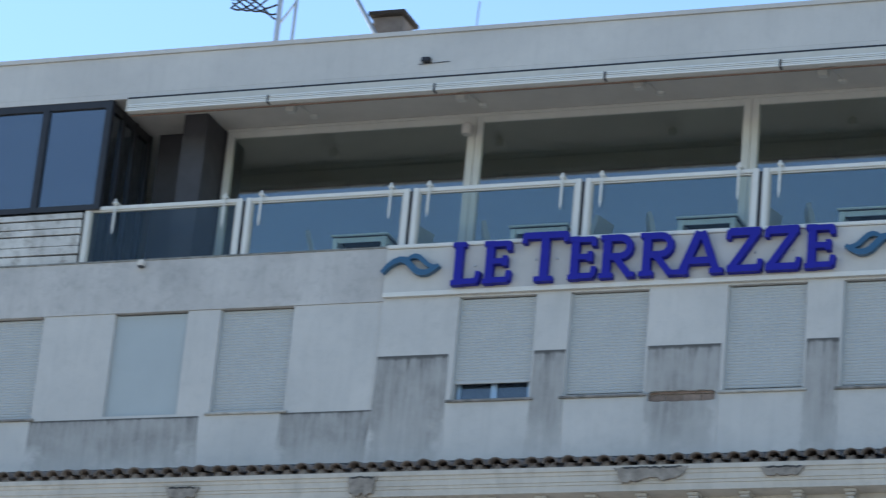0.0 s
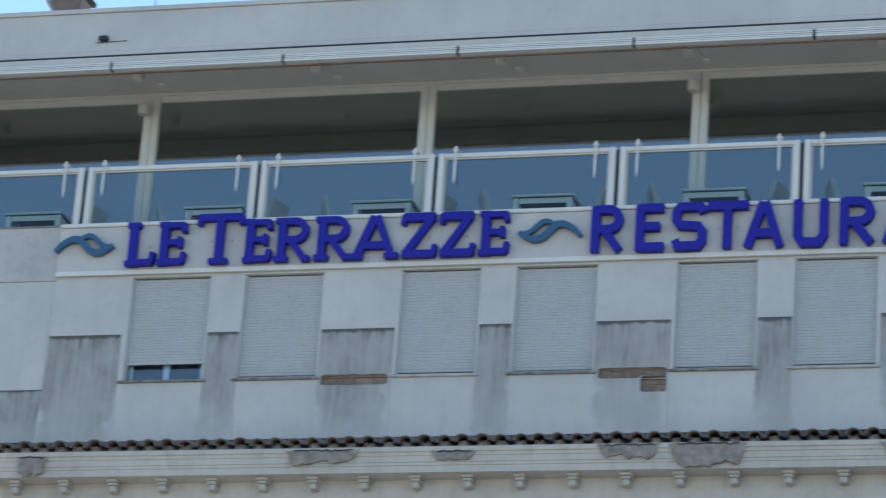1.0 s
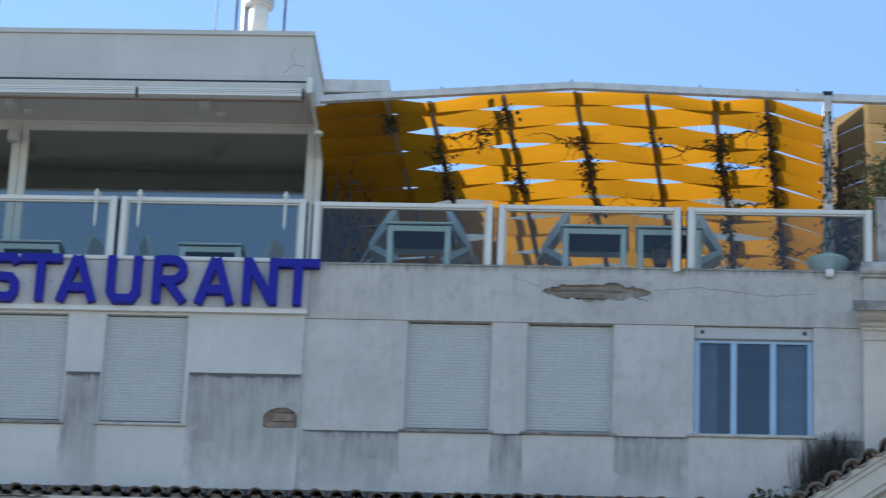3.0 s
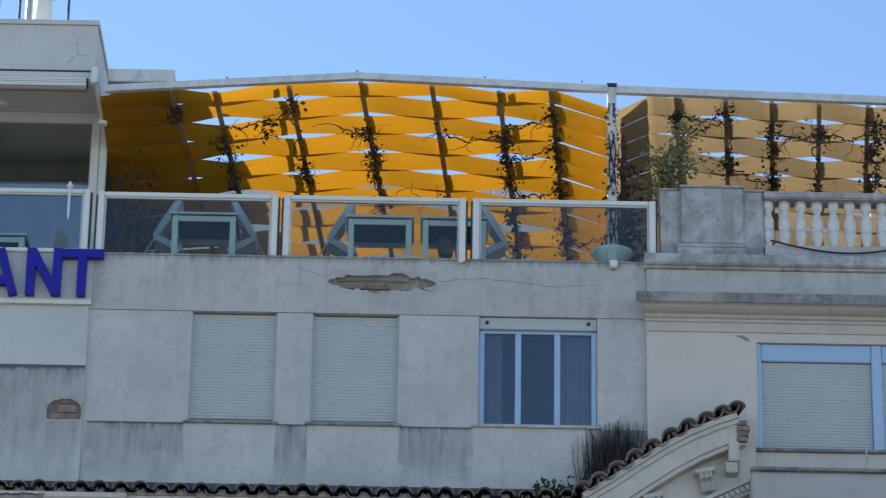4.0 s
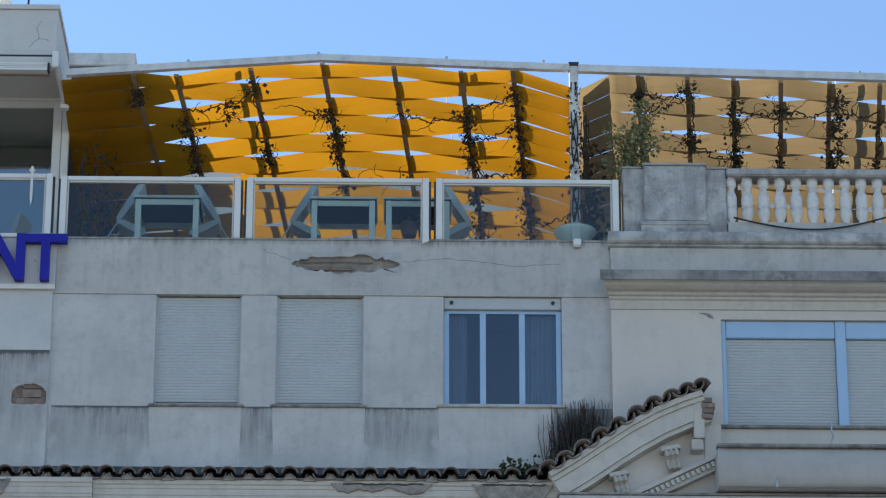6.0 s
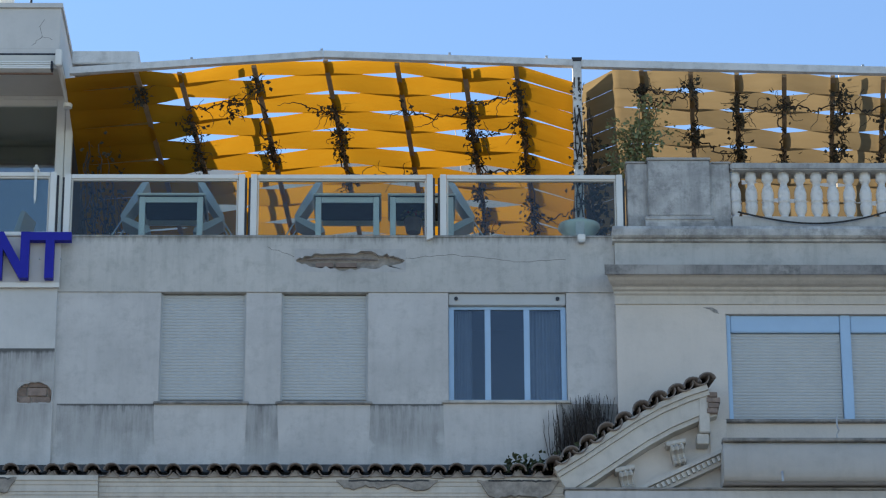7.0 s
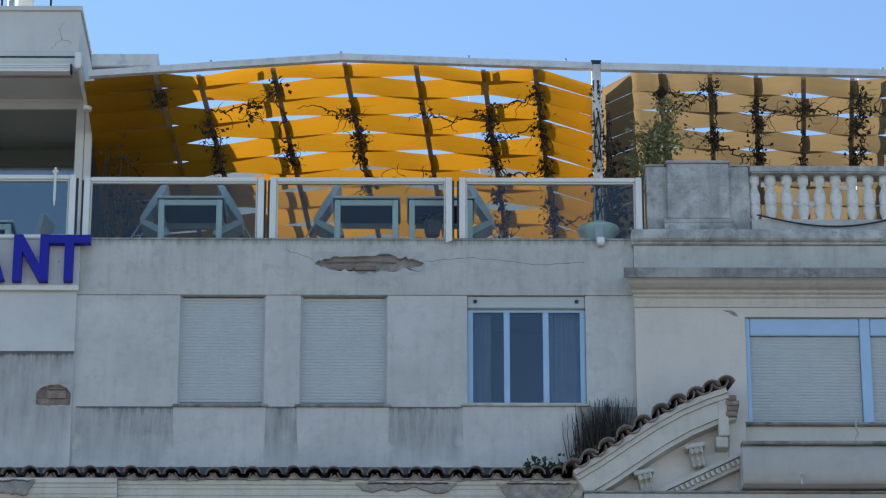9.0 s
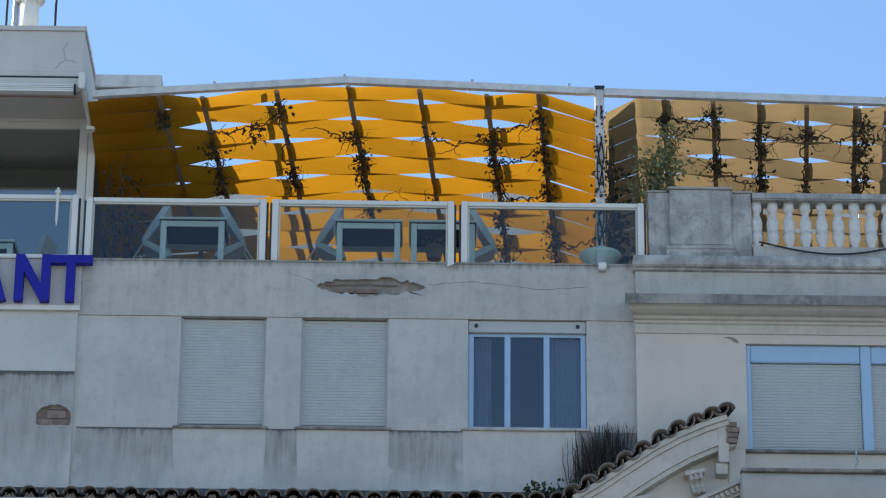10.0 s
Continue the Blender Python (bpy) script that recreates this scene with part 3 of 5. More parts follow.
def glazed_bay(i, x0, x1):
    t = thing("door_%d" % i, (x0, Y_DOOR, 21.664), "large fixed glass front in an ivory metal frame", "glass door", "", "structure")
    w, h = x1 - x0, 24.866 - 21.664
    part("left_stile", boxes((0.004, 0.13, 0, 0.12, 0, h), bevel=0.008), "white", t)
    part("right_stile", boxes((w - 0.14, w - 0.004, 0, 0.12, 0, h), bevel=0.008), "white", t)
    part("head_rail", boxes((0.134, w - 0.144, 0.01, 0.11, h - 0.16, h), bevel=0.008), "white", t)
    part("foot_rail", boxes((0.134, w - 0.144, 0.01, 0.11, 0, 0.12)), "white", t)
    part("pane", boxes((0.134, w - 0.144, 0.05, 0.06, 0.12, h - 0.16)), "glass_door", t)
    part("drip", boxes((0.0, w, -0.025, 0.004, h - 0.05, h - 0.003)), "white", t)


for i, (a, b) in enumerate(BAYS):
    glazed_bay(i + 1, a, b)
solid("corner_post", boxes((-1.756, -1.64, 1.69, 1.82, 21.664, 24.866), bevel=0.008), "white", "white metal corner post of the glass front", "post")
for x in (-16.25, -6.70):
    t = thing("loudspeaker", (x, Y_DOOR - 0.14, 24.42), "small round beige loudspeaker on the door post", "loudspeaker", "loudspeakers on posts")
    part("body", lathe(bmesh.new(), [(0.001, 0), (0.09, 0.0), (0.10, 0.05), (0.10, 0.17), (0.08, 0.20), (0.001, 0.20)], 14), "soffit", t)
    part("bracket", boxes((-0.02, 0.02, 0.05, 0.14, 0.08, 0.12)), "white", t)


def soffit_lamp(x, y):
    t = thing("spot_lamp", (x, y, 24.87), "small white cube spot lamp under the soffit", "lamp", "soffit lamps")
    part("stem", boxes((-0.02, 0.02, -0.02, 0.02, -0.05, 0.0)), "white", t)
    part("head", boxes((-0.08, 0.08, -0.075, 0.075, -0.19, -0.05), bevel=0.015), "white", t)
    return t


def soffit_rose(x, y):
    t = thing("junction_box", (x, y, 24.87), "flat round white junction box under the soffit", "junction box", "junction boxes")
    part("cover", lathe(bmesh.new(), [(0.001, -0.045), (0.06, -0.045), (0.08, -0.02), (0.08, 0.0), (0.001, 0.0)], 14), "white", t)
    part("wire", tube(bmesh.new(), [(-0.1, -0.55, -0.01), (-0.03, -0.2, -0.015), (0, 0, -0.02)], 0.01, 5), "white", t)


for k in range(7):
    soffit_lamp(-19.23 + 3.15 * k, 0.75), soffit_rose(-19.05 + 3.15 * k, 1.35)

# dark glazed bay at the far end, over painted boards
t = thing("window_14", (-27.9, 0.0, 22.74), "dark bronze framed bay window on painted boards", "bay window", "", "structure")
for a in (0.0, 1.35, 2.80, 4.26, 5.48):
    part("mullion", boxes((a, a + 0.13, 0.0, 0.12, 0.0, 2.06), bevel=0.008), "dark", t)
part("head_rail", boxes((0.13, 5.48, 0.01, 0.11, 1.93, 2.06)), "dark", t)
part("foot_rail", boxes((0.13, 5.48, 0.01, 0.11, 0.0, 0.10)), "dark", t)
for a, b in ((0.13, 1.35), (1.48, 2.80), (2.93, 4.26), (4.39, 5.48)):
    part("pane", boxes((a, b, 0.05, 0.06, 0.1, 1.93)), "glass_bay", t)
for a in (0.5, 1.0, 1.58):
    part("side_mullion", boxes((5.50, 5.60, a, a + 0.1, -1.07, 2.06)), "dark", t)
for a, b in ((0.12, 0.5), (0.6, 1.0), (1.1, 1.58)):
    part("side_pane", boxes((5.55, 5.556, a, b, -1.0, 2.0)), "glass_bay", t)
part("side_rail", boxes((5.51, 5.59, 0.12, 1.68, 1.9, 2.055)), "dark", t)
boards = thing("wall_boards", (-27.9, 0.0, 21.72), "peeling white painted boards under the bay window", "boarding", "", "structure")
# a black sheet takes the place of the shade in the gaps
part("backing", boxes((0.02, 5.28, 0.06, 0.10, 0.01, 1.01)), "mortar_shade", boards, "black sheet standing in for the shade between the boards")
rng = random.Random(31)
z = 0.015
for hgt in (0.20, 0.165, 0.20, 0.13, 0.155, 0.12):
    tilt = rng.uniform(-0.012, 0.012)
    bm = bmesh.new()
    prism(bm, [(0.0, z), (5.30, z + tilt), (5.30, z + hgt - 0.022 + tilt), (3.4, z + hgt - 0.018 - rng.uniform(0, 0.012)), (1.7, z + hgt - 0.022), (0.0, z + hgt - 0.02)], rng.uniform(0.0, 0.012), 0.055)
    part("board", bm, "plank", boards)
    z += hgt
solid("wall_recess", boxes((-22.2, -20.86, 1.72, 1.90, 21.664, 24.866)), "charcoal", "charcoal panel wall beside the glass front", "wall")
solid("pier", boxes((-21.35, -20.90, 0.95, 1.70, 21.664, 24.866)), "charcoal", "dark charcoal pier between bay and glass front", "pier")


# ---- railings ----
def railing_panel(x0, x1, clamps, z=21.75):
    t = thing("glass_railing", (x0, 0.04, z), "white framed tinted glass railing panel on the parapet", "railing", "glass railing panels")
    w, h = x1 - x0, 1.06
    for a, b in ((0.0, 0.10), (w - 0.10, w)):
        part("post", boxes((a, b, 0.0, 0.11, -0.02, h), bevel=0.008), "white", t)
    part("top_rail", boxes((0.104, w - 0.104, 0.01, 0.10, h - 0.075, h - 0.003), bevel=0.008), "white", t)
    part("bottom_rail", boxes((0.104, w - 0.104, 0.02, 0.09, -0.02, 0.03)), "white", t)
    for a, b in ((0.106, 0.128), (w - 0.128, w - 0.106)):
        part("bead", boxes((a, b, 0.03, 0.085, 0.034, h - 0.08)), "rail", t)
    part("bead", boxes((0.132, w - 0.132, 0.03, 0.085, h - 0.104, h - 0.080)), "rail", t)
    for a, b in ((-0.033, -0.002), (w + 0.002, w + 0.033)):
        part("seal", boxes((a, b, 0.03, 0.08, 0.0, h - 0.05)), "dark", t, "black rubber joint seal")
    part("pane", boxes((0.10, w - 0.10, 0.05, 0.06, 0.03, h - 0.07)), "glass_rail", t)
    if clamps:
        for x in (0.58 if x0 < -22 else 0.29, w - 0.32):
            c = part("clamp", boxes((x - 0.02, x + 0.02, -0.05, -0.02, h - 0.46, h + 0.10), bevel=0.008), "white", t, "white hanging clamp")
            part("hook", boxes((x - 0.045, x + 0.045, -0.06, 0.12, h + 0.003, h + 0.05), bevel=0.01), "white", c)
            part("tip", lathe(bmesh.new(), [(0.001, -0.5), (0.012, -0.45), (0.02, -0.38), (0.001, -0.38)], 8, x, -0.035), "white", c).location = (0, 0, h - 0.06)
    return t


EDGES = [-22.60, -19.57, -16.53, -13.52, -10.53, -7.55, -4.61, -1.64]
for a, b in zip(EDGES, EDGES[1:]):
    railing_panel(a + 0.035, b - 0.035, True)
for a, b in ((-1.55, 1.24), (1.33, 4.15), (4.26, 7.09)):
    railing_panel(a, b, False, 21.715)

part_of_post = thing("railing_bracket", (4.10, -0.03, 21.62), "white steel foot of a railing post on the parapet", "bracket")
part("foot", prism(bmesh.new(), [(-0.05, 0.0), (0.05, 0.04), (0.05, 0.16), (-0.05, 0.16)], -0.06, 0.0), "white", part_of_post)


def crack(owner, pts, y, seed):
    """A hairline crack that wanders through the given places."""
    rng = random.Random(seed)
    line = []
    for (xa, za), (xb, zb) in zip(pts, pts[1:]):
        for k in range(6):
            line.append((xa + (xb - xa) * k / 6 + rng.uniform(-0.015, 0.015), y, za + (zb - za) * k / 6 + rng.uniform(-0.015, 0.015)))
    part("crack", tube(bmesh.new(), line, 0.003, 4), "cable", owner, "hairline crack")


crack(parapet_right, [(3.75, 21.33), (4.3, 21.40), (4.9, 21.36), (5.5, 21.28), (6.3, 21.33)], -0.02, 1)
crack(parapet_right, [(1.6, 21.52), (2.1, 21.34)], -0.02, 2)
crack(roof_slab, [(-2.15, 24.95), (-2.0, 25.12), (-2.05, 25.30), (-1.95, 25.42)], 0.0, 3)
crack(roof_slab, [(-2.0, 25.12), (-1.8, 25.05)], 0.0, 4)

# ---- the sign ----
def arc(cx, cz, rx, rz, a0, a1, n=10):
    return [(cx + rx * math.cos(radians(a0 + (a1 - a0) * k / n)), cz + rz * math.sin(radians(a0 + (a1 - a0) * k / n))) for k in range(n + 1)]


def strokes(ch, serif):
    """Centre lines of a capital in a box one unit wide and high, with each line's weight."""
    s = {
        "L": [[(.26, 0), (.26, 1)], [(.26, .07), (.95, .07)]],
        "E": [[(.24, 0), (.24, 1)], [(.24, .07), (.95, .07)], [(.24, .93), (.92, .93)], [(.24, .52), (.82, .52)]],
        "T": [[(.5, 0), (.5, .9)], [(.0, .93), (1.0, .93)]],
        "R": [[(.22, 0), (.22, 1)], [(.22, .93), (.58, .93)] + arc(.60, .71, .27, .22, 90, -90, 8) + [(.22, .49)], [(.48, .47), (.90, .02)]],
        "A": [[(.08, 0), (.47, .98)], [(.53, .98), (.92, 0)], [(.24, .30), (.76, .30)]],
        "Z": [[(.06, .93), (.94, .93)], [(.84, .90), (.16, .10)], [(.04, .07), (.96, .07)]],
        "S": [[(.94, .80), (.86, .93), (.2, .93), (.08, .82), (.08, .64), (.2, .53), (.80, .50), (.92, .40), (.92, .18), (.80, .07), (.14, .07), (.06, .20)]],
        "U": [[(.12, 1), (.12, .22), (.26, .07), (.74, .07), (.88, .22), (.88, 1)]],
        "N": [[(.12, 0), (.12, 1)], [(.14, .96), (.86, .04)], [(.88, 0), (.88, 1)]],
    }[ch]
    if not serif and ch in "RE":
        s = [[(0.11 + (x - 0.22) * 1.14, z) for x, z in line] for line in s]
    if serif:
        s = s + {
            "L": [[(.04, .05), (.46, .05)], [(.04, .96), (.48, .96)], [(.90, .05), (.96, .30)]],
            "E": [[(.02, .05), (.4, .05)], [(.02, .95), (.4, .95)], [(.92, .05), (.97, .28)], [(.90, .97), (.94, .76)], [(.80, .40), (.80, .64)]],
            "T": [[(.28, .04), (.72, .04)], [(.03, .98), (.0, .78)], [(.97, .98), (1.0, .78)]],
            "R": [[(.02, .05), (.42, .05)], [(.02, .95), (.3, .95)], [(.82, .05), (1.04, .05)]],
            "A": [[(-.06, .05), (.24, .05)], [(.74, .05), (1.06, .05)]],
            "Z": [[(.07, .98), (.04, .76)], [(.93, .03), (.97, .27)]],
        }[ch]
    return s


def letter(parent, ch, x0, x1, z0, z1, serif):
    bm = bmesh.new()
    w, h = x1 - x0, z1 - z0
    main = strokes(ch, False)
    for k, line in enumerate(strokes(ch, serif)):
        extra = bmesh.new()
        pts = [(p[0] * w, p[1] * h) for p in line]
        weight = 0.135 if k == 0 or not serif else 0.115
        if k >= len(main):
            weight = 0.085
        if serif and ch in "EL" and 0 < k < len(main):
            weight = 0.095
        d = 0.0012 * k
        ribbon(extra, pts, weight, -0.15 - d, -0.03 + d)
        me = bpy.data.meshes.new("stroke")
        extra.to_mesh(me), extra.free()
        bm.from_mesh(me)
        bpy.data.meshes.remove(me)
    bmesh.ops.recalc_face_normals(bm, faces=bm.faces[:])
    ob = part("letter", bm, "blue", parent)
    ob.location = (x0, 0, z0)
    for x in (0.25 * w, 0.75 * w):
        part("stud", boxes((x - 0.012, x + 0.012, -0.03, 0.0, 0.5 * h - 0.012, 0.5 * h + 0.012)), "steel", ob)


sign = thing("restaurant_sign", (0, -0.09, 0), "raised royal blue letters reading LE TERRAZZE RESTAURANT", "sign")
LETTERS = [
    ("L", -15.60, -15.09, 20.93, 21.66, True),
    ("E", -15.04, -14.57, 20.93, 21.66, True),
    ("T", -14.35, -13.63, 20.93, 21.78, True),
    ("E", -13.58, -13.12, 20.93, 21.66, True),
    ("R", -13.06, -12.47, 20.93, 21.66, True),
    ("R", -12.39, -11.79, 20.93, 21.66, True),
    ("A", -11.73, -11.02, 20.93, 21.66, True),
    ("Z", -10.94, -10.36, 20.93, 21.66, True),
    ("Z", -10.31, -9.74, 20.93, 21.66, True),
    ("E", -9.67, -9.19, 20.93, 21.66, True),
    ("R", -7.84, -7.34, 20.92, 21.68, False),
    ("E", -7.14, -6.66, 20.92, 21.68, False),
    ("S", -6.54, -6.05, 20.92, 21.68, False),
    ("T", -6.02, -5.37, 20.92, 21.68, False),
    ("A", -5.42, -4.82, 20.92, 21.68, False),
    ("U", -4.66, -4.13, 20.92, 21.68, False),
    ("R", -3.94, -3.40, 20.92, 21.68, False),
    ("A", -3.27, -2.69, 20.92, 21.68, False),
    ("N", -2.55, -2.02, 20.92, 21.68, False),
    ("T", -2.03, -1.38, 20.92, 21.66, False),
]
for ch, a, b, z0, z1, serif in LETTERS:
    letter(sign, ch, a, b, z0, z1, serif)


def wave(x0, x1, z, flip):
    t = thing("wave_ornament", ((x0 + x1) / 2, -0.09, z), "petrol-blue double wave ornament on the sign board", "ornament", "wave ornaments")
    w = x1 - x0
    f = -1 if flip else 1
    swell = [(0.0, -0.11), (0.10, 0.0), (0.20, 0.07), (0.30, 0.105), (0.40, 0.095), (0.50, 0.0), (0.59, -0.095), (0.68, -0.14), (0.78, -0.145), (0.90, -0.09), (1.0, -0.02)]
    crest = [(0.44, 0.10), (0.50, 0.145), (0.57, 0.16), (0.64, 0.14), (0.72, 0.07), (0.80, -0.005), (0.88, -0.04), (0.96, -0.045)]
    one, two = ([(f * (u - 0.5) * w, v) for u, v in line] for line in (swell, crest))
    part("swell", ribbon(bmesh.new(), one, 0.1, -0.12, -0.02, [0.045 + 0.065 * math.sin(math.pi * (0.1 + 0.8 * k / 10)) for k in range(11)]), "wave", t)
    part("crest", ribbon(bmesh.new(), two, 0.1, -0.11, -0.03, [0.035 + 0.05 * math.sin(math.pi * (0.15 + 0.7 * k / 7)) for k in range(8)]), "wave", t)
    part("stud", boxes((-0.02, 0.02, -0.03, 0.0, -0.02, 0.02)), "steel", t)


wave(-16.82, -15.82, 21.33, False)
wave(-9.02, -8.02, 21.32, True)


# ---- terrace furniture ----
def table(at, w=1.06, d=1.05, h=0.76, label="pale grey-green painted wooden table"):
    t = thing("table", at, label, "table", "terrace tables")
    part("tabletop", boxes((-w / 2, w / 2, -d / 2, d / 2, h - 0.035, h), bevel=0.008), "table", t)
    # added dark board that carries the shade under the top
    part("underside", boxes((-w / 2 + 0.02, w / 2 - 0.02, -d / 2 + 0.02, d / 2 - 0.02, h - 0.05, h - 0.038)), "under", t, "dark board painted as the shade under the tabletop")
    for sx in (-1, 1):
        for sy in (-1, 1):
            part("leg", boxes((sx * (w / 2 - 0.08) - 0.045, sx * (w / 2 - 0.08) + 0.045, sy * (d / 2 - 0.07) - 0.04, sy * (d / 2 - 0.07) + 0.04, 0, h - 0.052), bevel=0.006), "table", t)
    for sy in (-1, 1):
        part("apron", boxes((-w / 2 + 0.13, w / 2 - 0.13, sy * (d / 2 - 0.06) - 0.012, sy * (d / 2 - 0.06) + 0.012, h - 0.14, h - 0.052)), "table", t)
    for sx in (-1, 1):
        part("side_apron", boxes((sx * (w / 2 - 0.07) - 0.012, sx * (w / 2 - 0.07) + 0.012, -d / 2 + 0.12, d / 2 - 0.12, h - 0.14, h - 0.052)), "table", t)
    return t


def chair(at, turn):
    """A moulded chair that faces +x before it is turned."""
    t = thing("terrace_chair", at, "grey moulded shell chair at a terrace table", "chair", "terrace chairs")
    part("seat", prism(bmesh.new(), [(0.30, 0.46), (0.05, 0.43), (-0.18, 0.42), (-0.22, 0.33), (0.05, 0.34), (0.30, 0.40)], -0.24, 0.24), "chair", t)
    part("backrest", prism(bmesh.new(), [(-0.18, 0.43), (-0.23, 0.60), (-0.33, 0.92), (-0.40, 0.90), (-0.32, 0.58), (-0.26, 0.36)], -0.24, 0.24), "chair", t)
    for x in (0.25, -0.18):
        for y in (-0.20, 0.20):
            part("leg", tube(bmesh.new(), [(x * 1.1, y * 1.1, 0.0), (x, y, 0.38)], 0.012, 6), "chair", t)
    t.matrix_basis = pose(*at, 0, 0, turn)
    return t


def tipped_chair(at, turn):
    """A moulded chair tipped forward so that its back leans against the table; it faces +x before it is turned."""
    t = thing("terrace_chair", at, "grey shell chair tipped forward against its table", "chair", "terrace chairs")
    part("backrest", prism(bmesh.new(), [(0.0, 0.54), (0.07, 0.60), (0.24, 0.86), (0.40, 1.18), (0.36, 1.20), (0.28, 1.15), (0.10, 0.85), (-0.03, 0.60)], -0.23, 0.23), "chair", t)
    part("seat", prism(bmesh.new(), [(-0.03, 0.595), (-0.005, 0.51), (0.36, 0.30), (0.45, 0.33), (0.43, 0.40), (0.10, 0.56)], -0.22, 0.22), "chair", t)
    for y in (-0.19, 0.19):
        part("leg", tube(bmesh.new(), [(0.38, y, 0.33), (0.22, y * 1.1, 0.0)], 0.013, 6), "chair", t)
        part("leg", tube(bmesh.new(), [(0.0, y, 0.55), (-0.22, y * 1.1, 0.16)], 0.013, 6), "chair", t)
    t.matrix_basis = pose(*at, 0, 0, turn)


Z_FLOOR = 21.66
for x in (0.08, 2.82, 3.98):
    table((x, 0.90, Z_FLOOR + 0.10), h=0.84)
for x, turn in ((-0.70, 0), (0.86, 180), (2.02, 0), (4.78, 180)):
    tipped_chair((x, 0.94, Z_FLOOR + 0.10), turn)
for x in (-17.8, -14.6, -11.7, -9.0, -6.2, -3.3):
    table((x + 0.05, 1.22, Z_FLOOR), 1.05, 0.72, 0.73)
    for dx, turn in ((-0.72, 20), (0.72, 165)):
        chair((x + dx, 1.36, Z_FLOOR), turn)

# ---- canopies of woven cloth ----
SKEW, FALL, PITCH, ROWS_N = 0.10, 0.18, 0.51, 12


def canopy(name, bars, z_at, droop, colour, label, amp, bare, y_first, open_bay):
    t = thing(name, (bars[0], 0.2, 21.66), label, "canopy")
    org = Vector((bars[0], 0.2, 21.66))
    for r in range(ROWS_N):
        bm, rows = bmesh.new(), []
        y_front = y_first + r * PITCH
        for k in range(len(bars) - 1):
            for j in range(6 if k < len(bars) - 2 else 7):
                u = j / 6
                s = u * u * (3 - 2 * u)
                x = bars[k] + (bars[k + 1] - bars[k]) * u
                a, b = (-1) ** (r + k + 1) * amp[k], (-1) ** (r + k) * amp[k + 1]
                lift = a + (b - a) * (0.35 * s + 0.65 * u) + random.uniform(-0.004, 0.004)
                if k == 0:
                    lift -= droop[0] * (1 - u)
                if k == len(bars) - 2:
                    lift -= droop[1] * u
                line = []
                for v in (0.0, 0.33, 0.67, 1.0):
                    y = max(0.262 + 0.01 * v, y_front + v * PITCH * (0.982 if k == open_bay else 1.02))
                    line.append(bm.verts.new(Vector((x + SKEW * y * (u if k == 0 else 1), y, z_at(x) - 0.04 - FALL * y + lift - 0.02 * math.sin(v * math.pi) )) - org))
                rows.append(line)
        for p, q in zip(rows, rows[1:]):
            for i in range(3):
                bm.faces.new((p[i], q[i], q[i + 1], p[i + 1]))
        part("cloth_strip", bm, colour, t, "", True)
    for x, a in [(x, a) for x, a in zip(bars[1:-1], amp[1:-1]) if x not in bare]:
        z = z_at(x) - 0.036 - max(0.0, a - 0.01)
        y1 = y_first + ROWS_N * PITCH
        bm = bmesh.new()
        c = [Vector((x + SKEW * y + dx, y, z - FALL * y + dz)) - org for y in (0.27, y1) for dx, dz in ((-0.037, -0.024), (0.037, -0.024), (0.037, 0.024), (-0.037, 0.024))]
        v = [bm.verts.new(p) for p in c]
        for f in ((0, 1, 2, 3), (7, 6, 5, 4), (0, 4, 5, 1), (1, 5, 6, 2), (2, 6, 7, 3), (3, 7, 4, 0)):
            bm.faces.new([v[i] for i in f])
        part("cross_bar", bm, "bar", t)
    return t


def front_yellow(x):
    return 24.64 + (x + 1.56) / 3.98 * 0.30 if x < 2.42 else 24.94 - (x - 2.42) / 4.0 * 0.13


def front_beige(x):
    return 24.81 - (x - 6.43) * 0.029


yellow = canopy("yellow_canopy", [-1.64, -0.55, 0.13, 1.30, 2.43, 3.56, 4.62, 5.44, 6.36], front_yellow, (0.04, 0.27), "yellow", "sunlit yellow canopy of interwoven cloth strips", (0.0, 0.022, 0.082, 0.05, 0.038, 0.05, 0.085, 0.012, 0.0), (), 0.12, 7)
beige = canopy("beige_canopy", [6.52, 7.0, 7.42, 8.20, 8.93, 9.68, 10.45, 11.25, 12.1, 13.0], front_beige, (0.30, 0.3), "beige", "beige canopy of interwoven cloth strips", (0.0, 0.0, 0.025, 0.055, 0.045, 0.055, 0.045, 0.05, 0.04, 0.0), (7.0,), 0.28, 0)


def slanted(bm, a, b, hw, hh):
    """A beam in the plane of the front, from a to b (x, y, z)."""
    v = []
    for x, y, z in (a, b):
        v += [bm.verts.new((x, y + dy, z + dz)) for dy, dz in ((-hw, -hh), (hw, -hh), (hw, hh), (-hw, hh))]
    for f in ((0, 1, 2, 3), (7, 6, 5, 4), (0, 4, 5, 1), (1, 5, 6, 2), (2, 6, 7, 3), (3, 7, 4, 0)):
        bm.faces.new([v[i] for i in f])
    return bm


def slope_beam(a, b, hw, hh):
    """A beam that runs back from the front, from a to b (x, y, z)."""
    bm = bmesh.new()
    v = [bm.verts.new((x + dx, y, z + dz)) for x, y, z in (a, b) for dx, dz in ((-hw, -hh), (hw, -hh), (hw, hh), (-hw, hh))]
    for f in ((0, 1, 2, 3), (7, 6, 5, 4), (0, 4, 5, 1), (1, 5, 6, 2), (2, 6, 7, 3), (3, 7, 4, 0)):
        bm.faces.new([v[i] for i in f])
    return bm


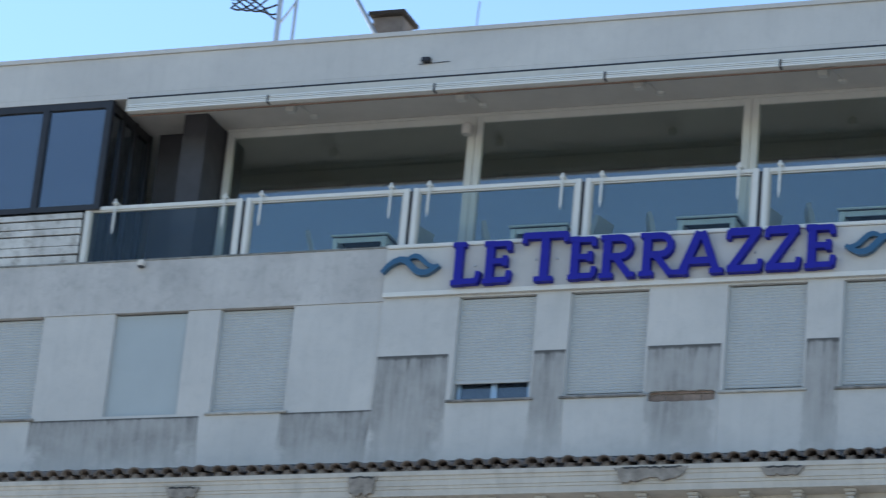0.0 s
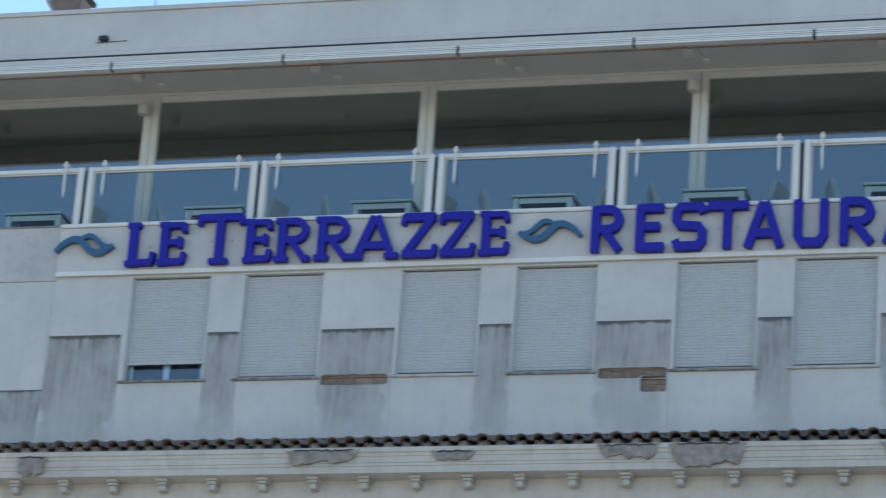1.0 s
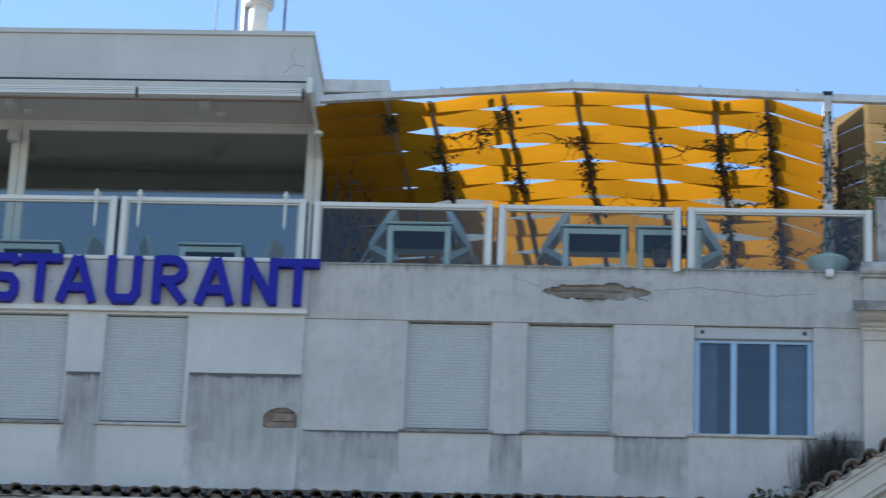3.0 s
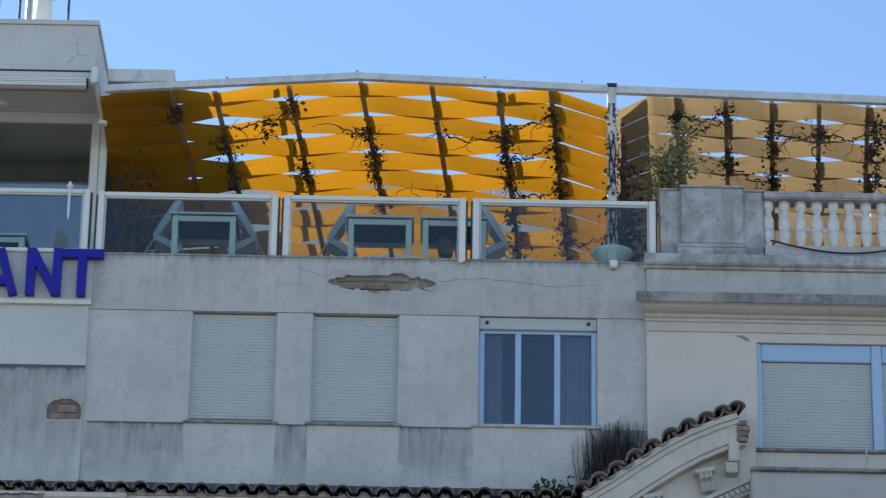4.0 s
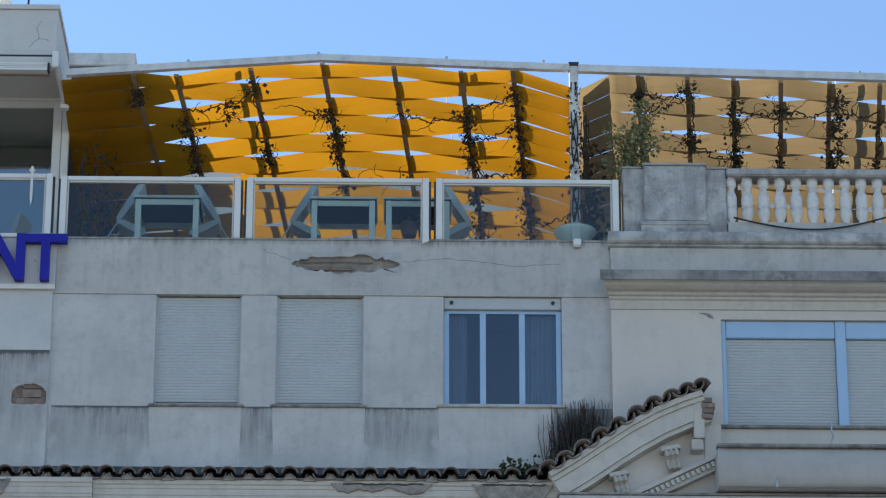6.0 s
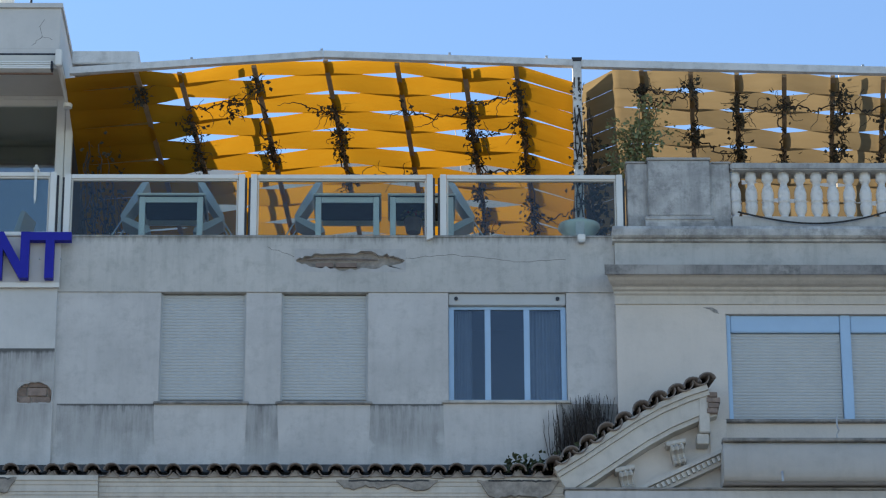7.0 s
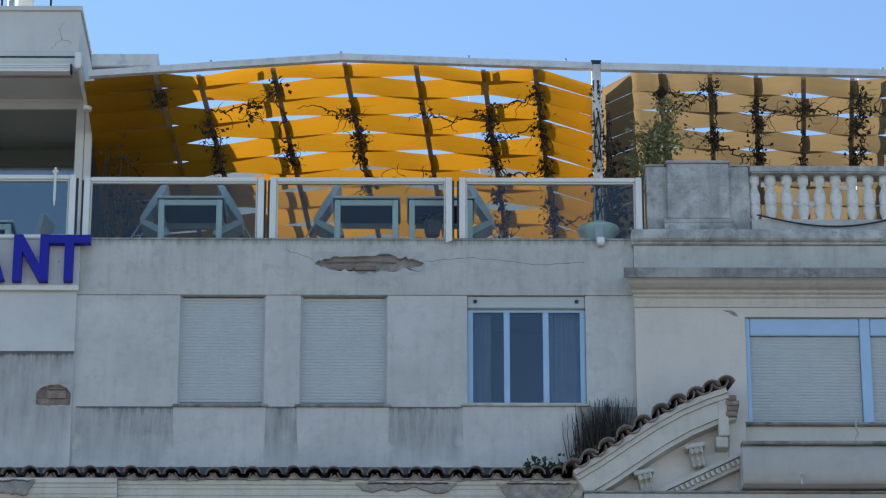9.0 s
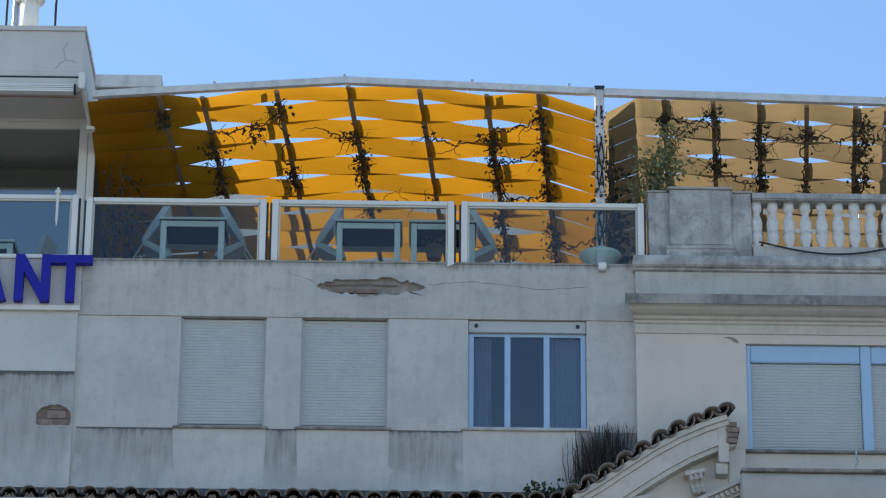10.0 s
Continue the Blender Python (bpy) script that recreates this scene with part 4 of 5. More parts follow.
pergola = thing("pergola_frame", (2.4, 0.2, 21.66), "white painted steel pergola frame with a low ridge", "pergola")
rel = lambda x, y, z: (x - 2.4, y - 0.2, z - 21.66)
bm = slanted(bmesh.new(), rel(-1.56, 0.2, 24.60), rel(2.42, 0.2, 24.90), 0.05, 0.055)
part("front_beam", bm, "beam", pergola)
part("front_beam", slanted(bmesh.new(), rel(2.425, 0.2, 24.90), rel(6.36, 0.2, 24.755), 0.05, 0.055), "beam", pergola)
part("front_beam", slanted(bmesh.new(), rel(6.50, 0.2, 24.745), rel(14.0, 0.2, 24.57), 0.05, 0.06), "beam", pergola)
part("roof_panel", boxes((-3.93, -2.88, -0.05, 6.2, 3.06, 3.28), bevel=0.012), "beam", pergola)
part("post", boxes((3.96, 4.10, 0.0, 0.12, 0.0, 3.145), bevel=0.01), "beam", pergola)
part("post_cap", boxes((3.95, 4.11, -0.01, 0.13, 3.147, 3.205)), "dark", pergola)
for x in (0.80, 4.35, 10.62):
    z = (front_yellow if x < 6.4 else front_beige)(x)
    part("strut", slanted(bmesh.new(), rel(x, 0.6, z + 0.12), rel(x + 0.55, 6.0, z - 0.9), 0.04, 0.04), "strut", pergola)
part("depth_beam", slope_beam(rel(6.42, 0.62, 24.76), rel(6.96, 6.0, 23.79), 0.045, 0.23), "strut", pergola, "sunlit timber beam between the canopies")
part("rear_beam", slanted(bmesh.new(), rel(-1.0, 6.15, 23.60), rel(14, 6.15, 23.45), 0.05, 0.06), "beam", pergola)
for x in (-0.6, 2.9, 7.0, 11.5):
    part("rear_post", boxes((x - 2.45, x - 2.35, 5.90, 6.0, 0.0, 1.84)), "strut", pergola)
for x in (0.35, 2.4, 4.42, 5.95, 10.95):
    part("screw", boxes((x - 2.42, x - 2.38, -0.03, 0.03, (front_yellow if x < 6.4 else front_beige)(x) + 0.02 - 21.66, (front_yellow if x < 6.4 else front_beige)(x) + 0.06 - 21.66)), "steel", pergola)


# ---- climbing plants ----
def leaf(bm, p, size, rng):
    d = Vector((rng.uniform(-1, 1), rng.uniform(-1, 1), rng.uniform(-1, 0.6))).normalized()
    u = d.orthogonal().normalized()
    u.rotate(Matrix.Rotation(rng.uniform(0, 6.28), 3, d))
    w = d.cross(u)
    a, b = bm.verts.new(p), bm.verts.new(p + d * size)
    l, r = bm.verts.new(p + d * size * 0.5 + u * size * 0.36 + w * size * 0.12), bm.verts.new(p + d * size * 0.5 - u * size * 0.36 + w * size * 0.12)
    bm.faces.new((a, l, b)), bm.faces.new((a, b, r))


def wander(rng, a, b, n, amp):
    pts, off = [], Vector((0, 0, 0))
    for k in range(n + 1):
        off = off * 0.7 + Vector([rng.uniform(-amp, amp) for _ in range(3)])
        pts.append(a.lerp(b, k / n) + off * math.sin(math.pi * (0.12 + 0.76 * k / n)))
    return pts


def under(x, y, z_at):
    return Vector((x + SKEW * y, y, z_at(x) - 0.20 - FALL * y))


def vine(x, z_at, seed, clumps=(), runners=(), dense=19):
    """Leaf clumps along a bar at the given depths, and runners that cross to (bar, depth) places."""
    rng = random.Random(seed)
    t = thing("vine", under(x, 0.4, z_at), "leafless climbing vine with a few dark leaves on a bar", "vine", "vines under the canopies")
    o = t.location.copy()
    bm = bmesh.new()
    if len(clumps) > 1:
        tube(bm, [p - o for p in wander(rng, under(x, clumps[0] - 0.15, z_at), under(x, clumps[-1] + 0.2, z_at), 34, 0.06)], 0.012, 5)
    for y0, to, y1 in runners:
        a, b = under(x, y0, z_at), under(to, y1, z_at)
        main = wander(rng, a, b, 30, 0.05)
        sag = [p - o + Vector((0, 0, -0.10 * math.sin(math.pi * k / 30))) for k, p in enumerate(main)]
        tube(bm, sag, 0.014, 5, 0.7)
        for _ in range(5):
            q = [rng.choice(sag)]
            d = Vector((rng.uniform(-1, 1), rng.uniform(-0.4, 0.4), rng.uniform(-1, 0.6))).normalized() * 0.045
            for _ in range(9):
                d.rotate(Matrix.Rotation(rng.uniform(-0.9, 0.9), 3, "Y"))
                q.append(q[-1] + d)
            tube(bm, q, 0.008, 4, 0.5)
    if not len(bm.verts):
        tube(bm, [p - o for p in wander(rng, under(x, clumps[0] - 0.1, z_at), under(x, clumps[0] + 0.3, z_at), 10, 0.05)], 0.012, 5)
    tagged(part("stem", bm, "vine", t), kind="stuff")
    bm = bmesh.new()
    for y in clumps:
        c = under(x, y, z_at)
        wide = rng.uniform(0.06, 0.10)
        for _ in range(dense):
            leaf(bm, c - o + Vector((rng.gauss(0, wide), rng.gauss(0, 0.10), rng.gauss(0, 0.075))), rng.uniform(0.05, 0.11), rng)
        for _ in range(5):
            q = [c - o]
            d = Vector((rng.uniform(-1, 1), rng.uniform(-0.5, 0.5), rng.uniform(-1, 0.7))).normalized() * 0.035
            for _ in range(9):
                d.rotate(Matrix.Rotation(rng.uniform(-1.1, 1.1), 3, "Y"))
                q.append(q[-1] + d)
            tube(bm, q, 0.008, 4, 0.5)
    for y0, to, y1 in runners:
        for _ in range(6):
            f = rng.random()
            leaf(bm, under(x, y0, z_at).lerp(under(to, y1, z_at), f) - o + Vector((0, 0, -0.10 * math.sin(math.pi * f) + rng.gauss(0, 0.03))), 0.06, rng)
    tagged(part("leaves", bm, "leaf", t), kind="stuff")
    return t


vine(-0.55, front_yellow, 3, (0.60, 0.72))
vine(0.13, front_yellow, 4, (1.45, 1.65, 2.0, 2.3, 2.55, 2.75), ((1.09, 1.31, 0.62),))
vine(1.30, front_yellow, 5, (0.55, 0.68, 2.25, 2.45, 2.65))
vine(0.80, front_yellow, 15, (1.10, 1.25), (), 11)
vine(2.43, front_yellow, 6, (1.35, 1.5, 1.95, 2.1, 2.4, 2.65, 3.5), ((1.40, 1.95, 1.15), (3.1, 3.60, 3.05)))
vine(3.56, front_yellow, 7, (1.30,), ((1.30, 4.55, 1.35),), 7)
vine(4.62, front_yellow, 8, (1.25, 1.4, 1.55, 1.95, 2.15, 2.5, 2.75, 3.5, 3.8, 4.2, 4.5, 4.8), ((1.05, 5.45, 0.65), (1.90, 5.45, 1.55), (2.85, 5.45, 2.80)))
vine(5.44, front_yellow, 9, (0.68, 0.95, 1.4, 1.7, 2.0, 2.65, 2.85, 3.8, 4.1, 4.4, 4.7), ((4.3, 6.1, 4.0),))
vine(7.42, front_beige, 16, (0.55, 0.65), ((0.55, 8.13, 0.45), (0.9, 8.10, 0.70)), 14)
vine(8.20, front_beige, 10, (0.40, 0.50, 1.65, 1.8, 1.95), ((1.9, 8.94, 2.2),))
vine(8.93, front_beige, 11, (0.75, 0.9, 1.2, 1.45, 2.0, 2.2, 2.35, 2.6), ((0.85, 9.80, 0.80),), 20)
vine(9.68, front_beige, 12, (0.85, 0.95, 2.44), ((0.80, 10.55, 0.85),), 15)
vine(10.58, front_beige, 13, (0.5, 0.62, 0.9, 1.1, 1.35, 1.6, 1.9, 2.2, 2.4), (), 16)
vine(11.25, front_beige, 14, (1.2, 2.4), ((0.8, 10.6, 0.7),), 15)

# leaves that hang on the post and beside the dining room wall
rng = random.Random(21)
t = thing("ivy", (6.43, 0.3, 21.66), "dry ivy climbing the white pergola post", "ivy")
bm = bmesh.new()
for k in range(3):
    tube(bm, [Vector((0.05 * math.sin(z * 4 + k * 2), -0.11 + 0.03 * math.cos(z * 5), z)) for z in [0.45 + 0.1 * i for i in range(25)]], 0.012, 5)
tagged(part("stem", bm, "vine", t), kind="stuff")
bm = bmesh.new()
for _ in range(150):
    leaf(bm, Vector((rng.gauss(0, 0.05), -0.1 + rng.gauss(0, 0.04), rng.uniform(0.5, 2.75))), rng.uniform(0.05, 0.10), rng)
tagged(part("leaves", bm, "leaf", t), kind="stuff")
# added sheet: darkens the side wall in place of canopy shade and dense creeper
solid("reed_screen", boxes((-1.735, -1.68, 1.84, 6.4, 21.77, 24.40)), "vine", "dark brown sheet added for the shaded, creeper-covered dining room wall", "screen", "")
t = thing("creeper", (-1.25, 1.6, 21.66), "dark dead creeper hanging on the dining room wall", "creeper")
bm = bmesh.new()
for _ in range(24):
    x, y, z = rng.uniform(-0.15, 0.35), rng.uniform(-0.7, 2.2), rng.uniform(1.6, 2.4)
    tube(bm, wander(rng, Vector((x, y, z)), Vector((x + rng.uniform(-0.15, 0.3), y + 0.2, rng.uniform(0.1, 0.8))), 12, 0.05), 0.012, 4)
tagged(part("stem", bm, "vine", t), kind="stuff")
bm = bmesh.new()
for _ in range(240):
    leaf(bm, Vector((rng.uniform(-0.15, 0.4), rng.uniform(-0.7, 2.2), rng.uniform(0.3, 2.4))), rng.uniform(0.06, 0.12), rng)
tagged(part("leaves", bm, "leaf", t), kind="stuff")
t = thing("creeper", (6.75, 0.9, 21.66), "dark dead creeper between the two canopies", "creeper")
bm = bmesh.new()
for _ in range(12):
    x, y = rng.uniform(-0.2, 0.1), rng.uniform(-0.2, 0.8)
    tube(bm, wander(rng, Vector((x, y, 2.6)), Vector((x, y, 0.1)), 16, 0.04), 0.012, 4)
tagged(part("stem", bm, "vine", t), kind="stuff")
bm = bmesh.new()
for _ in range(420):
    leaf(bm, Vector((rng.gauss(-0.05, 0.14), rng.uniform(-0.3, 0.9), rng.triangular(0.0, 2.7, 0.6))), rng.uniform(0.07, 0.13), rng)
tagged(part("leaves", bm, "leaf", t), kind="stuff")

# bushy tree in a pot behind the stone pedestal
t = thing("olive_tree", (7.40, 0.8, 21.66), "small bushy olive-green potted tree behind the pedestal", "tree")
part("pot", lathe(bmesh.new(), [(0.001, 0), (0.22, 0), (0.30, 0.42), (0.33, 0.42), (0.33, 0.48), (0.001, 0.46)], 16), "urn", t, "pale glazed pot", True)
bm = bmesh.new()
tips = []
tube(bm, [(0, 0, 0.45), (0.02, 0.02, 0.9), (0.0, 0.0, 1.5), (0.02, 0.0, 2.1)], 0.035, 6, 0.5)
for k in range(20):
    a = rng.uniform(0, 6.28)
    z = rng.uniform(1.0, 2.0)
    e = Vector((0.56 * math.cos(a) * rng.uniform(0.5, 1), 0.42 * math.sin(a) * rng.uniform(0.5, 1), z + rng.uniform(0.2, 0.75)))
    p = wander(rng, Vector((0, 0, z)), e, 6, 0.03)
    tube(bm, p, 0.014, 5, 0.4)
    tips += p[2:]
part("trunk", bm, "bar", t)
bm = bmesh.new()
for p in tips:
    for _ in range(18):
        leaf(bm, p + Vector((rng.gauss(0, 0.085), rng.gauss(0, 0.08), rng.gauss(0, 0.10))), rng.uniform(0.045, 0.09), rng)
part("crown", bm, "green", t)

t = thing("planter_bowl", (6.43, 0.52, 21.76), "wide pale green bowl planter on the deck edge", "planter")
part("bowl", lathe(bmesh.new(), [(0.001, 0), (0.14, 0.0), (0.16, 0.06), (0.26, 0.22), (0.33, 0.30), (0.33, 0.34), (0.28, 0.33), (0.001, 0.28)], 24), "urn", t, "", True)
t = thing("wall_lamp", (6.43, -0.02, 21.62), "small white lamp box on the parapet face", "lamp")
part("body", boxes((-0.06, 0.06, -0.10, 0.0, -0.02, 0.09), bevel=0.012), "white", t)
part("lens", boxes((-0.045, 0.045, -0.09, -0.01, -0.045, -0.022)), "shutter", t)
t = thing("wall_lamp", (-21.3, -0.02, 21.63), "small lamp on the parapet face", "lamp")
part("body", boxes((-0.06, 0.06, -0.10, 0.0, -0.02, 0.08), bevel=0.012), "soffit", t)
part("lens", boxes((-0.045, 0.045, -0.09, -0.01, -0.045, -0.022)), "dark", t)
for x, y in ((3.85, 1.05), (2.0, 1.6), (1.0, 2.3)):
    t = thing("geranium", (x, y, Z_FLOOR + 0.55 if x > 3 else Z_FLOOR), "red flowering geranium in a low pot", "plant", "potted geraniums")
    part("pot", lathe(bmesh.new(), [(0.001, 0), (0.11, 0), (0.15, 0.22), (0.001, 0.22)], 12), "tile", t)
    bm, bl = bmesh.new(), bmesh.new()
    for _ in range(80):
        leaf(bm, Vector((rng.gauss(0, 0.12), rng.gauss(0, 0.1), 0.32 + rng.gauss(0, 0.06))), 0.07, rng)
        leaf(bl, Vector((rng.gauss(0, 0.12), rng.gauss(0, 0.1), 0.40 + rng.gauss(0, 0.05))), 0.06, rng)
    part("leaves", bm, "green", t), part("blossom", bl, "flower", t)

# ---- villa wing: pedestal, balustrade, cornice ----
t = thing("stone_pedestal", (7.96, 0.0, 21.80), "mottled grey cement pedestal ending the balustrade", "pedestal")
part("core", boxes((-0.80, 0.80, 0.04, 0.42, 0.0, 1.16), bevel=0.012), "stone", t)
part("face_panel", boxes((-0.48, 0.48, -0.06, 0.036, 0.24, 1.17), bevel=0.012), "stone", t)
part("foot", profile_x(bmesh.new(), [(-0.12, 0.0), (-0.12, 0.10), (-0.095, 0.115), (-0.095, 0.15), (-0.115, 0.165), (-0.105, 0.19), (-0.08, 0.20), (-0.085, 0.225), (-0.06, 0.24), (0.036, 0.24), (0.036, 0.0)], -0.54, 0.52), "stone", t)
part("cap", boxes((-0.50, 0.50, -0.085, 0.40, 1.175, 1.215), bevel=0.012), "rim", t)
for a, b in ((-0.82, -0.51), (0.51, 0.82)):
    part("side_cap", boxes((a, b, 0.02, 0.44, 1.162, 1.19), bevel=0.008), "rim", t)

balustrade = thing("balustrade", (8.80, 0.0, 21.80), "flaking white turned baluster parapet", "balustrade")
part("plinth", boxes((-0.03, 6.2, -0.02, 0.36, 0.0, 0.25), bevel=0.01), "parapet", balustrade)
part("top_rail", boxes((-0.03, 6.2, -0.04, 0.34, 1.03, 1.15), bevel=0.02), "stone", balustrade)
prof = [(0.001, 0.25), (0.088, 0.25), (0.088, 0.275), (0.055, 0.30), (0.057, 0.33), (0.086, 0.39), (0.096, 0.44), (0.096, 0.50), (0.078, 0.53), (0.099, 0.545), (0.099, 0.56),
        (0.082, 0.575), (0.096, 0.62), (0.096, 0.70), (0.083, 0.76), (0.058, 0.82), (0.054, 0.86), (0.072, 0.89), (0.088, 0.91), (0.088, 1.03), (0.001, 1.03)]
me = mesh_of("baluster", lathe(bmesh.new(), prof, 12), "baluster", True)
for k in range(24):
    piece("baluster", me, balustrade, pose(0.04 + 0.254 * k, 0.14, 0, 0, 0, 15 * k))
t = thing("hanging_cable", (8.85, -0.06, 22.10), "slack black cable along the balustrade foot", "cable")
part("wire", tube(bmesh.new(), [(2.6 * k / 24, -0.01, -0.24 * math.sin(math.pi * k / 24) + 0.10 * k / 24) for k in range(25)], 0.014, 6), "cable", t)
part("wire", tube(bmesh.new(), [(2.6 + 2.4 * k / 24, -0.01, 0.10 - 0.16 * math.sin(math.pi * k / 24)) for k in range(25)], 0.012, 6), "cable", t)

solid("villa_attic", boxes((6.934, 15, -0.12, 0.34, 21.004, 21.56)), "parapet", "stained attic band under the balustrade", "wall")
bm = profile_x(bmesh.new(), [(-0.13, 21.564), (-0.17, 21.575), (-0.17, 21.60), (-0.22, 21.615), (-0.245, 21.64), (-0.25, 21.74), (-0.22, 21.795), (0.35, 21.795), (0.35, 21.564)], 6.90, 15)
solid("villa_ledge", bm, "stone", "mould-blackened stone ledge under the balustrade", "ledge")
bm = mitred_x(bmesh.new(), [(-0.104, 20.545), (-0.128, 20.55), (-0.128, 20.685), (-0.165, 20.705), (-0.17, 20.735), (-0.22, 20.75), (-0.245, 20.785), (-0.33, 20.80), (-0.40, 20.83), (-0.44, 20.86), (-0.49, 20.875), (-0.50, 20.90), (-0.50, 20.98), (-0.46, 21.0), (-0.104, 21.0)], 6.925, 15, -0.104, 0.38)
solid("villa_cornice", bm, "cream", "cream moulded cornice of the villa wing", "cornice")
bm = mitred_x(bmesh.new(), [(-0.53, 20.875), (-0.535, 21.03), (-0.125, 21.12), (-0.125, 21.004), (-0.505, 21.004), (-0.505, 20.875)], 6.90, 15, -0.125, 0.38)
solid("cornice_capping", bm, "ledge", "mould-blackened capping on the cornice", "cornice")
bm = bmesh.new()
pr = [(8.26, 20.50), (8.36, 20.47), (8.42, 20.42), (8.50, 20.40), (8.47, 20.46), (8.40, 20.50)]
solid("render_chip", prism(bm, pr, -0.106, -0.10), "mould", "small broken chip in the cream render", "plaster patch")

# balcony of the villa
t = thing("balcony", (8.41, -0.93, 17.47), "smooth rounded grey balcony front under the window", "balcony")
part("front", profile_x(bmesh.new(), [(0.05, 0.0), (0.0, 0.05), (-0.03, 0.15), (-0.04, 0.28), (-0.03, 0.43), (0.0, 0.53), (0.03, 0.575), (0.13, 0.575), (0.13, 0.0)], 0.0, 6.4), "smooth", t, "", True)
# the shadow along the balcony's top edge is put into the coping's colour
part("coping", boxes((-0.02, 6.42, -0.05, 0.15, 0.579, 0.63), bevel=0.012), "ledge", t, "coping coloured dark as the shaded top edge")
part("slab", boxes((0.0, 6.4, 0.134, 0.82, 0.0, 0.14)), "smooth", t)
part("side", boxes((0.004, 0.12, 0.154, 0.82, 0.144, 0.57)), "smooth", t)
part("rod", tube(bmesh.new(), [(1.70, 0.08, 0.60), (1.69, 0.07, 0.72), (1.72, 0.05, 0.78), (1.70, 0.08, 0.86), (1.70, 0.09, 1.02)], 0.014, 6), "steel", t, "bent iron rod")
part("spout", tube(bmesh.new(), [(0.84, 0.06, 0.10), (0.84, -0.06, 0.09), (0.845, -0.08, 0.03), (0.845, -0.08, -0.06)], 0.018, 8), "steel", t, "grey drain spout")

# ---- tiled cornice ----
PROFILE = [(-0.05, 16.5), (-0.12, 16.52), (-0.12, 17.25), (-0.38, 17.27), (-0.38, 17.375), (-0.395, 17.38), (-0.395, 17.425), (-0.41, 17.43), (-0.41, 17.52), (-0.425, 17.53), (-0.43, 17.575), (-0.455, 17.59), (-0.455, 17.66), (-0.05, 17.80)]
solid("cornice_return", profile_x(bmesh.new(), PROFILE, -0.806, 6.2), "cream", "cream moulded cornice set back beside the pediment", "cornice")
cornice = solid("cornice", profile_x(bmesh.new(), [(y - (0.07 if y < -0.2 else 0.0), z) for y, z in PROFILE], -28, -0.81), "cream", "cream moulded cornice below a row of tiles", "cornice")
mod = boxes((-0.11, 0.11, -0.10, 0.148, -0.06, 0.0), (-0.09, 0.09, -0.07, 0.148, -0.12, -0.062), (-0.065, 0.065, -0.04, 0.148, -0.24, -0.122), bevel=0.012)
me = mesh_of("modillion", mod, "cream")
for k in range(42):
    piece("modillion", me, cornice, pose(-28 + 0.28 + 0.826 * k, -0.27, 17.262) @ Matrix.Diagonal((0.85, 1, 0.8, 1)))


def half_tile(r0, r1, length, up):
    """A barrel tile with thickness along y, hollow side down (up = 1) or up."""
    bm, rows = bmesh.new(), []
    for y, r in ((0.0, r0), (length, r1)):
        o, i = [], []
        for k in range(8):
            a = math.pi * k / 7
            o.append(bm.verts.new((r * math.cos(a), y, up * r * 0.85 * math.sin(a))))
            i.append(bm.verts.new(((r - 0.02) * math.cos(a), y, up * (r - 0.02) * 0.85 * math.sin(a))))
        rows.append((o, i))
    (o0, i0), (o1, i1) = rows
    for k in range(7):
        bm.faces.new((o0[k], o0[k + 1], o1[k + 1], o1[k])), bm.faces.new((i0[k], i1[k], i1[k + 1], i0[k + 1]))
        bm.faces.new((o0[k], i0[k], i0[k + 1], o0[k + 1])), bm.faces.new((o1[k], o1[k + 1], i1[k + 1], i1[k]))
    return bm


roof = thing("tile_course", (-28, -0.55, 17.64), "weathered clay barrel tiles along the cornice", "tile roof", "", "structure")
cover, channel = mesh_of("cover_tile", half_tile(0.128, 0.10, 0.64, 1), "tile", True), mesh_of("channel_tile", half_tile(0.122, 0.10, 0.60, -1), "tile", True)
rng = random.Random(5)
plug_bm = bmesh.new()
prism(plug_bm, [(-0.10, -0.05), (0.10, -0.05), (0.05, 0.0), (0.0, 0.045), (-0.05, 0.0)], 0.015, 0.1)
plug = mesh_of("mortar_plug", plug_bm, "rubble")
for k in range(113):
    piece("mortar_plug", plug, roof, pose(0.1 + 0.30 * k, 0.05, 0.06 + rng.uniform(-0.02, 0.02), 0, rng.uniform(-8, 8), 0))
    piece("cover_tile", cover, roof, pose(0.1 + 0.30 * k + rng.uniform(-0.015, 0.015), rng.uniform(-0.03, 0.03), 0.085 + rng.uniform(-0.014, 0.014), 15, rng.uniform(-5, 5), rng.uniform(-3, 3)))
    piece("channel_tile", channel, roof, pose(0.25 + 0.30 * k + rng.uniform(-0.01, 0.01), 0.03 + rng.uniform(-0.02, 0.02), 0.10, 15, 0, rng.uniform(-2, 2)))
part("flashing", profile_x(bmesh.new(), [(0.46, 0.22), (0.49, 0.34), (0.548, 0.37), (0.548, 0.15)], 0.0, 34.1), "mortar_shade", roof, "near-black mortar fillet")
part("mortar_bed", profile_x(bmesh.new(), [(0.06, 0.02), (0.16, 0.0), (0.54, 0.11), (0.54, 0.16), (0.1, 0.05)], 0.0, 34.1), "rubble", roof)

